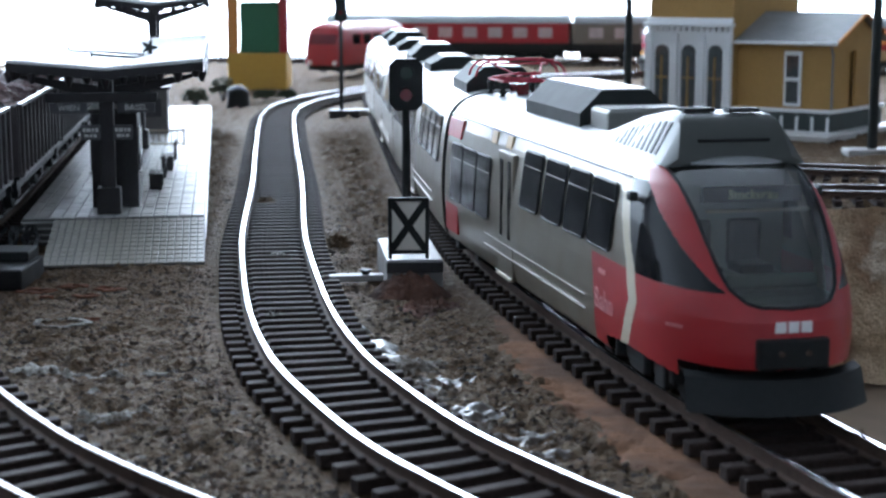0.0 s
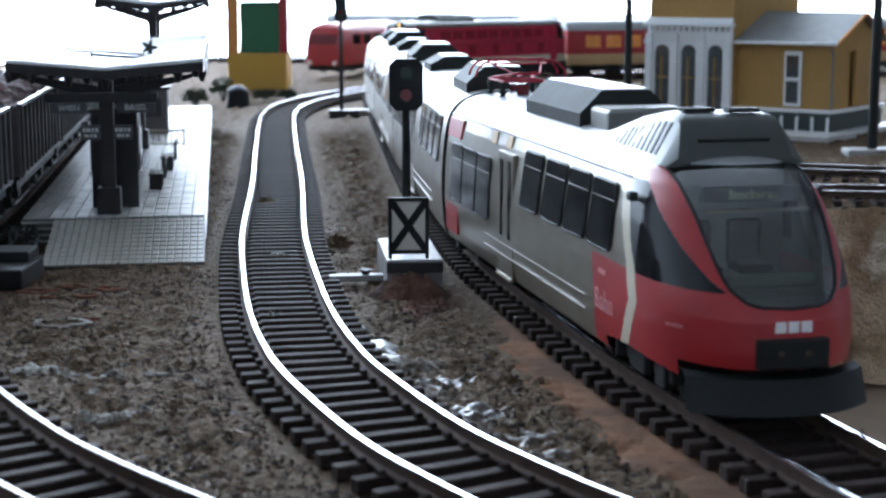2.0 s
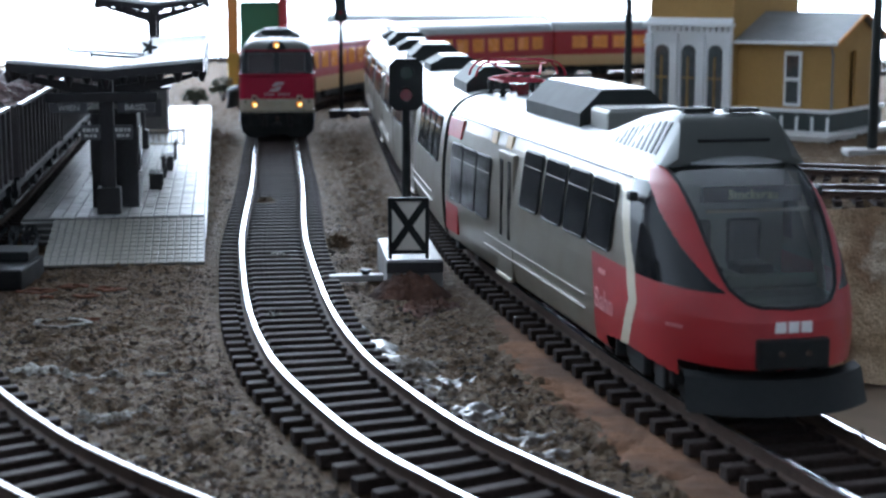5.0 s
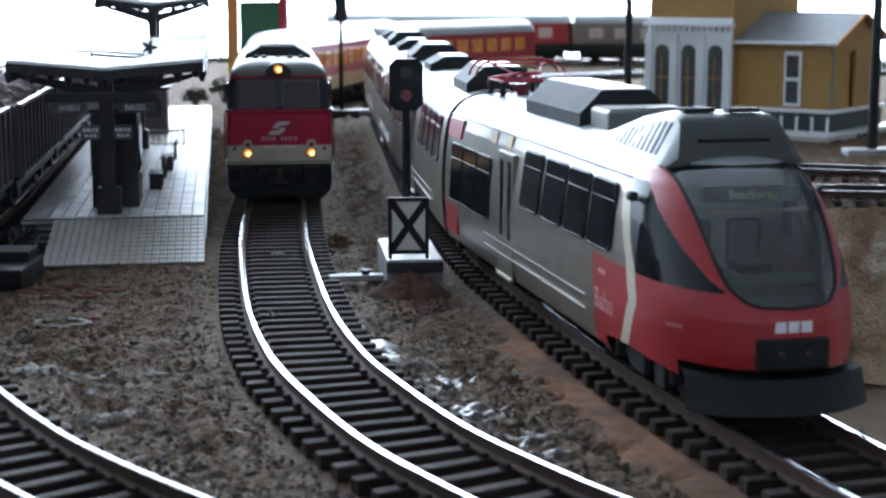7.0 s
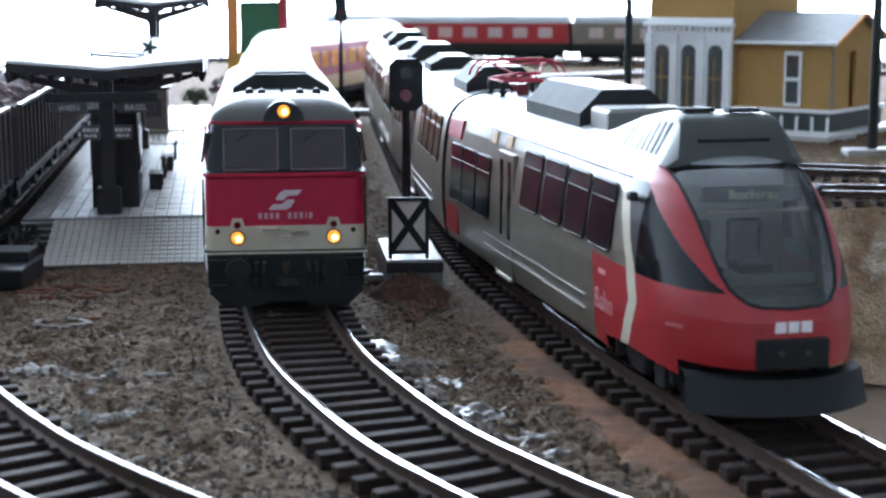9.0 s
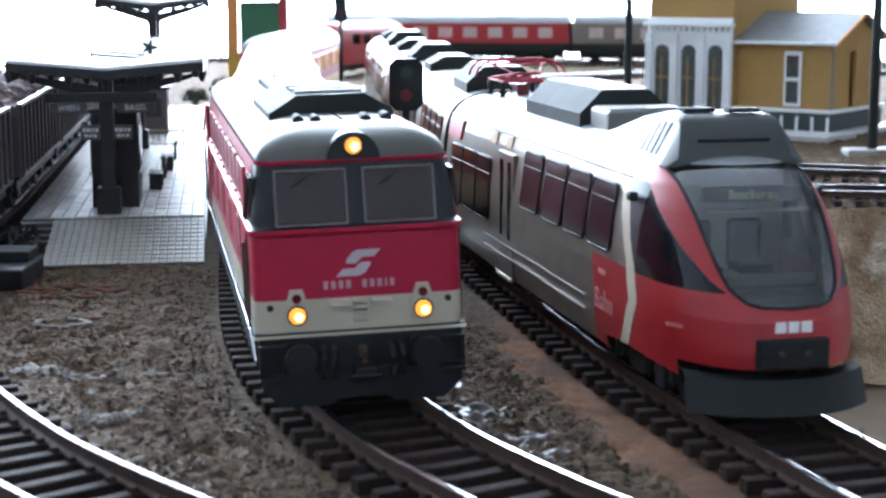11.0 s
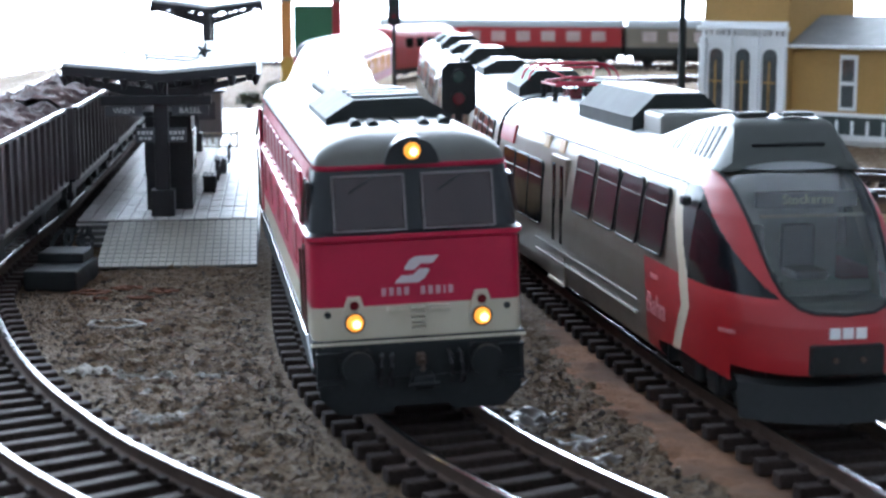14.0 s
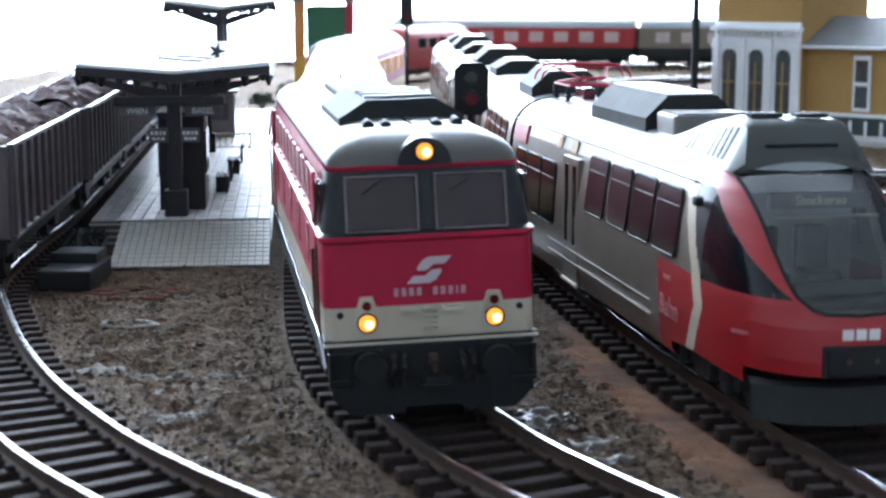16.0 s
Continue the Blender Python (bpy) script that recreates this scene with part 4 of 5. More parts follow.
        box(bm, 0, L + 0.3, 11.15, 34.4, 1.6, 0.4, 0.1)
        part("sill_strip", bm, CREAM, v, "pale strip along the sill", m=put(at(0, 0, 0)))
        # emblem: two hooked halves, as a plain shape
        bm = B()
        up = [(-2.0, 0.4), (-1.3, 1.6), (-0.4, 2.1), (3.3, 2.1), (2.4, 0.9), (0.5, 0.9), (0.1, 0.45), (-0.4, -0.05), (-1.9, -0.05)]
        prism(bm, [(x + y * 0.15, y) for x, y in up], -0.08, 0.08, "z")
        dn = [(-x, -y) for x, y in up]
        prism(bm, [(x + y * 0.15, y) for x, y in dn], -0.08, 0.08, "z")
        part("front_emblem", bm, GREYPRINT, v, "slanted white emblem on the crimson front", m=put(at(0, L + 0.02, 22.4, 90, 0, 180)))
        bar_print(v, [0.72] * 4 + [-0.9] + [0.72] * 3 + [0.3] + [0.72], 1.3, FINEPRINT, put(at(0, L + 0.02, 19.0, 90, 0, 180)), gap=0.5)
    # sides
    for sx in (-1, 1):
        bm = B()
        box(bm, sx * 16.3, 0, 8.4, 1.2, 2 * L - 6, 5.4, 0.3)
        part("side_frame", bm, BLACK, v, "black frame along the side")
        bm = B()
        rod(bm, (sx * 17.2, -L + 8, 11.0), (sx * 17.2, L - 8, 11.0), 0.17, seg=6)
        rod(bm, (sx * 17.2, L - 8, 11.0), (sx * 16.8, L - 2, 7.0), 0.2, seg=6)
        part("side_rail", bm, RAIL, v, "bright metal rail along the frame")
        for k in range(9):
            y = 52 - k * 13
            bm = B()
            box(bm, sx * 16.35, y, 33.6, 0.8, 9.6, 6.2, 0.3)
            vent = part("side_vent", bm, DARKRED, v, "recessed crimson ventilation panel")
            bm = B()
            for j in range(4):
                box(bm, sx * 16.62, y, 31.4 + j * 1.4, 0.3, 8.6, 0.6, 0.1)
            part("vent_slat", bm, DARKRED, vent)
            bm = B()
            box(bm, sx * 16.75, y, 29.9, 0.8, 9.8, 0.4, 0.1)
            part("vent_sill", bm, LOCORED, vent)
            if k % 2 == 0:
                bm = B()
                box(bm, sx * 16.75, y - 2, 22.6, 0.5, 7.6, 7.4, 0.25)
                part("side_hatch", bm, DARKRED, v, "crimson maintenance hatch")
        for s in (-1, 1):
            bm = B()
            box(bm, sx * 16.35, s * (L - 6.4), 33.2, 0.7, 6.0, 7.0, 0.4)
            part("cab_side_window", bm, LOCOGLASS, v, "dark cab side window")
            bm = B()
            box(bm, sx * 16.9, s * (L - 15), 24.8, 0.5, 7.6, 25.6, 0.3)
            d = part("cab_door", bm, LOCORED, v, "crimson cab door")
            bm = B()
            rod(bm, (sx * 17.6, s * (L - 10.6), 13), (sx * 17.6, s * (L - 10.6), 25), 0.3, seg=6)
            part("door_handrail", bm, RAILSIDE, d)
    bm = B()
    box(bm, 0, 0, 7, 26, 40, 7, 1.5)
    part("fuel_tank", bm, BLACK, v, "black fuel tank between the bogies")
    for s in (-1, 1):
        bogie(v, s * 46, 28, 5.6, 13)
    return v


def fixed(pts, n):
    """The closed outline as n points at even steps, corners kept dense."""
    per = len(pts)
    out = []
    extra = n - per
    give = {}
    for idx in (6, 13, 20, 27):
        give[idx] = int(extra * (0.12 if idx in (6, 20) else 0.38))
    give[13] += extra - sum(give.values())
    for i, (a, b) in enumerate(zip(pts, pts[1:] + pts[:1])):
        m = give.get(i, 0) + 1
        out += [(a[0] + (b[0] - a[0]) * k / m, a[1] + (b[1] - a[1]) * k / m) for k in range(m)]
    return out


def lamp_round(parent, x, y, z, r, on):
    bm = B()
    rod(bm, (x, y - 0.5, z), (x, y + 0.45, z), r * 1.15, seg=24)
    part("lamp_rim", bm, BLACK, parent, smooth=True)
    bm = B()
    bmesh.ops.create_uvsphere(bm, u_segments=20, v_segments=10, radius=r, matrix=Matrix.Translation((x, y + 0.35, z)) @ Matrix.Diagonal((1, 0.45, 1, 1)))
    part("lens", bm, LAMPON if on else LENSRED, parent, "glowing orange lens" if on else "dark lens", smooth=True)
    if on:
        bm = B()
        bmesh.ops.create_uvsphere(bm, u_segments=14, v_segments=8, radius=r * 0.52, matrix=Matrix.Translation((x - 0.12 * r, y + 0.35 + r * 0.3, z - 0.1 * r)) @ Matrix.Diagonal((1, 0.5, 1, 1)))
        part("bulb", bm, BULB, parent, "bright yellow bulb", smooth=True)


LOCOROOF = material("loco_roof_grey", (0.105, 0.102, 0.092), 0.45, 0.0, vary=0.12, scale=60, spec=0.3)
GREYPRINT = material("grey_print", (0.5, 0.44, 0.45), 0.5, vary=0.06, scale=80)
FINEPRINT = material("fine_pale_print", (0.45, 0.27, 0.3), 0.5, vary=0.06, scale=80)
PANEFRAME = material("pane_frame_grey", (0.15, 0.125, 0.125), 0.4, vary=0.1, scale=80)
LOCOGLASS = material("loco_window", (0.034, 0.021, 0.022), 0.12, vary=0.15, scale=40, spec=0.32)
DARKRED = material("dark_crimson", (0.22, 0.012, 0.026), 0.6, spec=0.2, vary=0.1, scale=60)
loco = make_loco()


def make_coach(label, upper, lower, length=188.0, pane=None):
    v = thing("passenger_coach", label, "passenger coach", group="coaches of the train")
    h = length / 2
    rows = []
    for z, w in ((7.5, 15.6), (9, 16.2), (15.9, 16.4), (16.1, 16.4), (22, 16.3), (33.9, 15.9), (34.1, 15.8), (37, 14.8), (40, 12.2), (42, 8.5), (43, 4), (43.3, 0.4)):
        rows.append([(x, y, z) for x, y in fixed(outline(w, h, -h, min(2.0, w * 0.6)), 80)])
    kinds = {"lower_panel": (lower, "lower side"), "window_side": (upper, "side wall with windows"), "coach_roof": (ROOFPAINT, "pale grey roof")}
    for key, bm in grid_parts(rows, lambda c: "lower_panel" if c.z < 16 else "window_side" if c.z < 34 else "coach_roof", True).items():
        bmesh.ops.recalc_face_normals(bm, faces=bm.faces)
        part(key, bm, kinds[key][0], v, smooth=True, angle=40)
    for sx in (-1, 1):
        for k in range(9):
            bm = B()
            y = -h + 22 + k * (length - 44) / 8
            box(bm, sx * 16.15, y, 25.5, 0.7, 13, 9.5, 0.4)
            w = part("window", bm, pane or PALEWINDOW, v, "row window of the coach")
    for s in (-1, 1):
        bogie(v, s * (h - 34), 28, 5.2, 12)
        for sx in (-1, 1):
            bm = B()
            rod(bm, (sx * 10.2, s * h, 8), (sx * 10.2, s * (h + 3), 8), 2.4, seg=14)
            part("buffer", bm, BLACK, v)
    bm = B()
    box(bm, 0, 0, 6.4, 24, length * 0.95, 7, 1)
    part("underframe", bm, BLACK, v)
    for s in (-1, 1):
        bm = B()
        for k in range(3):
            box(bm, 0, s * (h + 0.5 + k * 0.9), 22, 11, 0.6, 26, 0.15)
        part("gangway", bm, BLACK, v, "black folded gangway")
    return v


PALEWINDOW = material("coach_window", (0.5, 0.42, 0.4), 0.15, vary=0.2, scale=30)
# Orange base colour stands for daylight glowing through the panes.
BACKLITORANGE = material("backlit_window", (0.85, 0.32, 0.07), 0.25, vary=0.25, scale=40)
coaches = [make_coach("red and beige passenger coach with amber windows", RED, BEIGE, pane=BACKLITORANGE) for _ in range(3)]

# coaches and a railbus that stand in the background
for cx, cy, ang, (up, low, lab) in ((5, 1511, 80, (RED, UNITGREY, "red coach with pale windows standing on a far track")), (236, 1466, 80, (SILVER, UNITGREY, "grey and red coach standing on a far track"))):
    c = make_coach(lab, up, low, 232)
    c.matrix_basis = at(cx, cy, 5, 0, 0, ang)
BACK_LINE = Path([(-330, 1560), (-160, 1538), (60, 1500), (292, 1455), (520, 1405)])
track(BACK_LINE, 0, BACK_LINE.length, "straight railway track under the standing coaches")


def make_railbus():
    v = thing("railbus", "bright red railbus with a wide windscreen standing on a far track", "railcar", at(-70, 1312, 5, 0, 0, 155))
    h = 60
    rows = [[(x, y, z) for x, y in fixed(outline(w, l, -l, min(4.0, w * 0.7)), 80)] for z, w, l in ((6, 15.8, h), (9, 16.4, h), (22, 16.3, h - 0.3), (31, 15.6, h - 3), (34, 14.6, h - 4), (37, 12, h - 6), (39, 8, h - 9), (39.8, 0.5, h - 12))]
    for bm in grid_parts(rows, lambda c: 0, True).values():
        bmesh.ops.recalc_face_normals(bm, faces=bm.faces)
        part("body", bm, RED, v, "bright red rounded body", smooth=True, angle=50)
    bm = B()
    box(bm, 0, h - 1.8, 26.5, 24, 2, 8, 0.8, Matrix.Rotation(radians(14), 3, "X"))
    part("windscreen", bm, LENSRED, v, "dark red tinted windscreen")
    bm = B()
    box(bm, 0, 0, 5, 29, 2 * h - 4, 6, 1)
    part("underframe", bm, BLACK, v)
    for sx in (-1, 1):
        bm = B()
        rod(bm, (sx * 11, h - 1, 8), (sx * 11, h + 0.6, 8), 1.7, seg=14)
        part("headlamp", bm, WHITE, v, "round pale headlamp")
        for k in range(5):
            bm = B()
            box(bm, sx * 16.0, -40 + k * 18, 26, 0.7, 13, 8, 0.5)
            part("window", bm, DARKGLASS, v)
    for s in (-1, 1):
        bogie(v, s * 34, 20, 5, 11)


make_railbus()


# ---- platform with canopy ----
PLAT = at(-68, 447.4, 0, 0, 0, 8)


def make_platform():
    p = thing("platform", "grey tiled station platform with a front ramp", "platform", PLAT, kind="structure")
    bm = B()
    box(bm, -25.5, 215, 3.75, 51, 430, 7.5, 0.3)
    part("platform_body", bm, JOINT, p, "grey platform block with grooved walls")
    for k in range(4):
        bm = B()
        box(bm, -25.5, 215, 1.2 + k * 1.8, 51.4, 430.4, 0.6, 0.15)
        part("wall_course", bm, PAVING, p)
    tile = B()
    box(tile, 0, 0, 0, 3.2, 4.5, 0.6, 0.12)
    tm = mesh_from("paving_tile", tile, PAVING)
    far = B()
    n = 0
    for j in range(85):
        for i in range(14):
            x, y = -49.1 + i * 3.63, 2.6 + j * 5.0
            z = 7.62 + random.uniform(-0.08, 0.08)
            if n < 296:
                o = new("paving_tile", tm)
                o.parent, o.matrix_basis = p, at(x, y, z, random.uniform(-0.5, 0.5), random.uniform(-0.5, 0.5), 0)
            else:
                box(far, x, y, z, 3.25, 4.6, 0.6)
            n += 1
    tagged(part("far_tiles", far, PAVING, p), kind="stuff")
    bm = B()
    prism(bm, [(-1.0, 0.1), (-1.0, 7.2), (-37.5, 0.5), (-37.5, 0.1)], -42, 0, "x")
    ramp = part("ramp", bm, JOINT, p, "sloping grey ramp with fine tiles")
    slope = math.degrees(math.atan2(6.7, 36.5))
    tb = B()
    box(tb, 0, 0, 0, 1.68, 3.0, 0.5, 0.12)
    tb = mesh_from("ramp_tile", tb, RAMPGREY)
    for j in range(11):
        for i in range(21):
            y = -2.8 - j * 3.33
            o = new("ramp_tile", tb)
            o.parent, o.matrix_basis = ramp, at(-41 + i * 2.0, y, 7.2 + (y + 1) * 6.7 / 36.5 + 0.12, slope, 0, 0)


RAMPGREY = material("ramp_plastic", (0.25, 0.23, 0.19), 0.4, vary=0.12, scale=200, bump=0.2, bump_scale=1500, object_random=0.12)
make_platform()


def canopy(y0, y1, z_edge, z_mid, label):
    c = thing("platform_canopy", label, "canopy", PLAT)
    mid = -26.5
    half = 27.0
    for sx in (-1, 1):
        bm = B()
        prism(bm, [(mid, z_mid), (mid, z_mid - 0.8), (mid + sx * half, z_edge - 0.8), (mid + sx * half, z_edge)], y0, y1)
        w = part("roof_wing", bm, ROOFGREY, c, "pale sloping roof wing")
        n = int((y1 - y0) / 14)
        for k in range(n):
            bm = B()
            y = y0 + 6 + k * 14
            ang = math.atan2(z_edge - z_mid, half)
            box(bm, mid + sx * half / 2, y, (z_edge + z_mid) / 2 + 0.15, half, 0.5, 0.35, rot=Matrix.Rotation(-sx * ang, 3, "Y"))
            part("roof_seam", bm, ROOFGREY, w)
        bm = B()
        box(bm, mid + sx * (half - 0.4), (y0 + y1) / 2, z_edge - 2.2, 0.9, y1 - y0, 3.2, 0.2)
        part("side_fascia", bm, DARKPLASTIC, c, "dark fascia board")
        for k in range(int((y1 - y0) / 6)):
            bm = B()
            rod(bm, (mid + sx * (half - 0.4), y0 + 3 + k * 6, z_edge - 3.6), (mid + sx * (half - 0.4), y0 + 3 + k * 6, z_edge - 6.4), 1.7, 0.5, seg=8)
            part("fascia_drop", bm, DARKPLASTIC, c)
    for y in (y0 + 0.6, y1 - 0.6):
        bm = B()
        prism(bm, [(mid - half, z_edge + 0.1), (mid, z_mid + 0.1), (mid + half, z_edge + 0.1), (mid + half, z_edge - 3.4), (mid + 2, z_mid - 3.4), (mid - 2, z_mid - 3.4), (mid - half, z_edge - 3.4)], y - 0.5, y + 0.5)
        end = part("end_fascia", bm, DARKPLASTIC, c, "dark end board under the roof")
        for k in range(11):
            x = -25 + 5 * k
            top = z_mid - 3.4 + (z_edge - z_mid) * abs(x) / half
            bm = B()
            rod(bm, (mid + x, y, top + 0.3), (mid + x, y, top - 1.5 - 1.1 * (k % 2)), 1.5, 0.6, seg=8)
            part("fascia_drop", bm, DARKPLASTIC, end)
    posts = [y0 + 8 + k * 62 for k in range(int((y1 - y0 - 10) / 62) + 1)]
    for y in posts:
        bm = B()
        box(bm, mid - 0.5, y, (z_mid + 8) / 2, 4.0, 4.0, z_mid - 9, 0.3)
        box(bm, mid - 0.5, y, 11.8, 6.6, 6.6, 7.6, 0.4)
        post = part("canopy_post", bm, DARKPLASTIC, c, "dark canopy post with a thick foot")
        bm = B()
        box(bm, mid - 0.5, y, z_mid - 3.8, 2.4, 2.6, 3.6, 0.3)
        for sx in (-1, 1):
            prism(bm, [(mid + sx * 2, z_mid - 5.5), (mid + sx * 2, z_mid - 9.5), (mid + sx * 24, z_edge - 5.6), (mid + sx * 24, z_edge - 4.4)], y - 0.9, y + 0.9)
        part("bracket", bm, DARKPLASTIC, post, "dark roof bracket")
    bm = B()
    box(bm, mid, (y0 + y1) / 2, z_mid - 2.2, 3, y1 - y0 - 4, 2.5, 0.2)
    part("ridge_beam", bm, DARKPLASTIC, c)
    return c


canopy(-1, 250, 52.2, 49.9, "dark platform canopy with a pale butterfly roof")
canopy(330, 425, 68.0, 64.5, "taller dark platform canopy with a butterfly roof")
# wire hoop, star-shaped cap on the roof
bm = B()
for a, b in (((-44, 84, 51.6), (-18, 70, 50.6)), ((-18, 70, 50.6), (-20, 30, 51.4)), ((-33, 36, 51), (-33, 36, 53.3)), ((-33, 36, 52.2), (-20, 30, 51.4)), ((-44, 84, 51.5), (-44, 84, 52.6))):
    rod(bm, a, b, 0.3, seg=6)
tagged(part("roof_wire", bm, BLACK, m=PLAT.copy()), "thin dark wire lying on the canopy roof", "wire")
bm = B()
for k in range(5):
    a = radians(72 * k)
    rod(bm, (-17, 66, 53), (-17 + 2.6 * math.cos(a), 66 + 0.5, 53 + 2.6 * math.sin(a)), 0.9, 0.3, seg=6)
rod(bm, (-17, 66, 50), (-17, 66, 53), 0.6)
tagged(part("roof_ornament", bm, BLACK, m=PLAT.copy()), "small dark star ornament on the canopy roof", "ornament")


def sign_board(words, x, z, w, h, y=4.5):
    s = thing("station_sign", "dark hanging station sign with pale letters", "sign", PLAT @ at(x, y, z), "signs under the canopy")
    bm = B()
    box(bm, 0, 0, 0, w, 1.0, h, 0.15)
    part("plate", bm, SIGNDARK, s)
    if words:
        text_mesh(words, h * 0.82, SIGNPALE, s, at(0, -0.56, 0, 90, 0, 0), "sign_text")
    else:
        bar_print(s, [0.7, 0.5, 0.9, 0.6], h * 0.5, SIGNDARK, at(0, -0.56, 0, 90, 0, 0))
    bm = B()
    for sx in (-1, 1):
        rod(bm, (sx * w * 0.35, 0, h / 2), (sx * w * 0.35, 0, h / 2 + 3.5), 0.25, seg=6)
    part("hanger", bm, BLACK, s)
    return s


SIGNDARK = material("sign_dark", (0.06, 0.06, 0.065), 0.5, vary=0.1)
SIGNPALE = material("sign_pale", (0.55, 0.54, 0.52), 0.6, vary=0.1)
sign_board("WIEN", -37.2, 38.4, 10.5, 2.9)
sign_board("BASEL", -18.6, 38.4, 10.5, 2.9)
for x in (-31.4, -22.4):
    s = thing("notice_board", "small dark notice with pale print on the canopy post", "notice", PLAT @ at(x, 3.6, 31.5), "notices on the canopy post")
    bm = B()
    box(bm, 0, 0, 0, 5.4, 0.6, 4.2, 0.1)
    part("plate", bm, SIGNDARK, s)
    bar_print(s, [0.7, 1.1, 0.6, 0.8], 1.0, SIGNPALE, at(0, -0.35, 0.7, 90, 0, 0))
    bar_print(s, [1.1, 0.7, 0.9], 0.8, SIGNPALE, at(0, -0.35, -0.9, 90, 0, 0))
bm = B()
box(bm, -28, 3.6, 41.4, 31, 2.2, 2.6, 0.3)
tagged(part("sign_beam", bm, DARKPLASTIC, m=PLAT.copy()), "dark beam that carries the station signs", "beam")


def waiting_shelter():
    s = thing("waiting_shelter", "dark brown waiting shelter under the canopy", "shelter", PLAT @ at(-26, 24, 7.7))
    bm = B()
    box(bm, 0, 6, 14, 13.5, 20, 28, 0.5)
    part("wall_block", bm, DARKPLASTIC, s)
    for sx in (-1, 1):
        for k in range(2):
            bm = B()
            box(bm, sx * 6.9, 1.5 + k * 9, 17, 0.6, 6.5, 13, 0.3)
            part("shelter_window", bm, DARKGLASS, s)
            bm = B()
            box(bm, sx * 7.1, 1.5 + k * 9, 10.2, 1.2, 7.4, 0.8, 0.2)
            part("window_sill", bm, PAVING, s)
    bm = B()
    box(bm, 0, 6, 28.6, 15, 22, 1.4, 0.4)
    part("roof_slab", bm, DARKPLASTIC, s)


waiting_shelter()


def bench(x, y, rz):
    b = thing("platform_bench", "dark slatted bench on the platform", "bench", PLAT @ at(x, y, 7.7, 0, 0, rz), "benches on the platform")
    for k in range(3):
        bm = B()
        box(bm, 0, -1.6 + k * 1.6, 5.2, 14, 1.2, 0.6, 0.15)
        part("seat_slat", bm, DARKPLASTIC, b)
        bm = B()
        box(bm, 0, 2.6 + k * 0.35, 6.6 + k * 1.7, 14, 0.6, 1.2, 0.15)
        part("back_slat", bm, DARKPLASTIC, b)
    for sx in (-1, 1):
        bm = B()
        box(bm, sx * 5.5, 0, 2.5, 1.0, 4, 5.0, 0.2)
        box(bm, sx * 5.5, 2.9, 7.0, 1.0, 0.8, 6.4, 0.2)
        part("leg", bm, DARKPLASTIC, b)


bench(-16.0, 66, -90)
bench(-14, 118, -90)


def kiosk():
    k = thing("kiosk", "small grey kiosk with a flat roof on the platform", "kiosk", PLAT @ at(-26, 265, 7.7))
    bm = B()
    box(bm, 0, 0, 10, 16, 18, 20, 0.5)
    part("body", bm, KIOSKGREY, k)
    bm = B()
    box(bm, 0, -1, 20.6, 19, 21, 1.2, 0.3)
    part("roof_slab", bm, DARKPLASTIC, k)
    bm = B()
    box(bm, 0, -9.1, 12, 11, 0.6, 8, 0.3)
    part("shutter", bm, SIGNDARK, k)
    f = thing("platform_railing", "pale low railing on the platform", "railing", PLAT @ at(-20, 205, 7.7))
    for i in range(9):
        bm = B()
        rod(bm, (-10 + i * 2.5, 0, 0), (-10 + i * 2.5, 0, 7.5 if i in (0, 8) else 6.4), 0.45 if i in (0, 8) else 0.28, seg=6)
        part("baluster", bm, WOODPALE, f)
    for z in (1.0, 6.4):
        bm = B()
        box(bm, 0, 0, z, 21, 0.7, 0.7, 0.1)
        part("handrail", bm, WOODPALE, f)


KIOSKGREY = material("kiosk_grey", (0.16, 0.15, 0.15), 0.6, vary=0.15)
WOODPALE = material("pale_wood", (0.42, 0.38, 0.28), 0.6, vary=0.15)
kiosk()


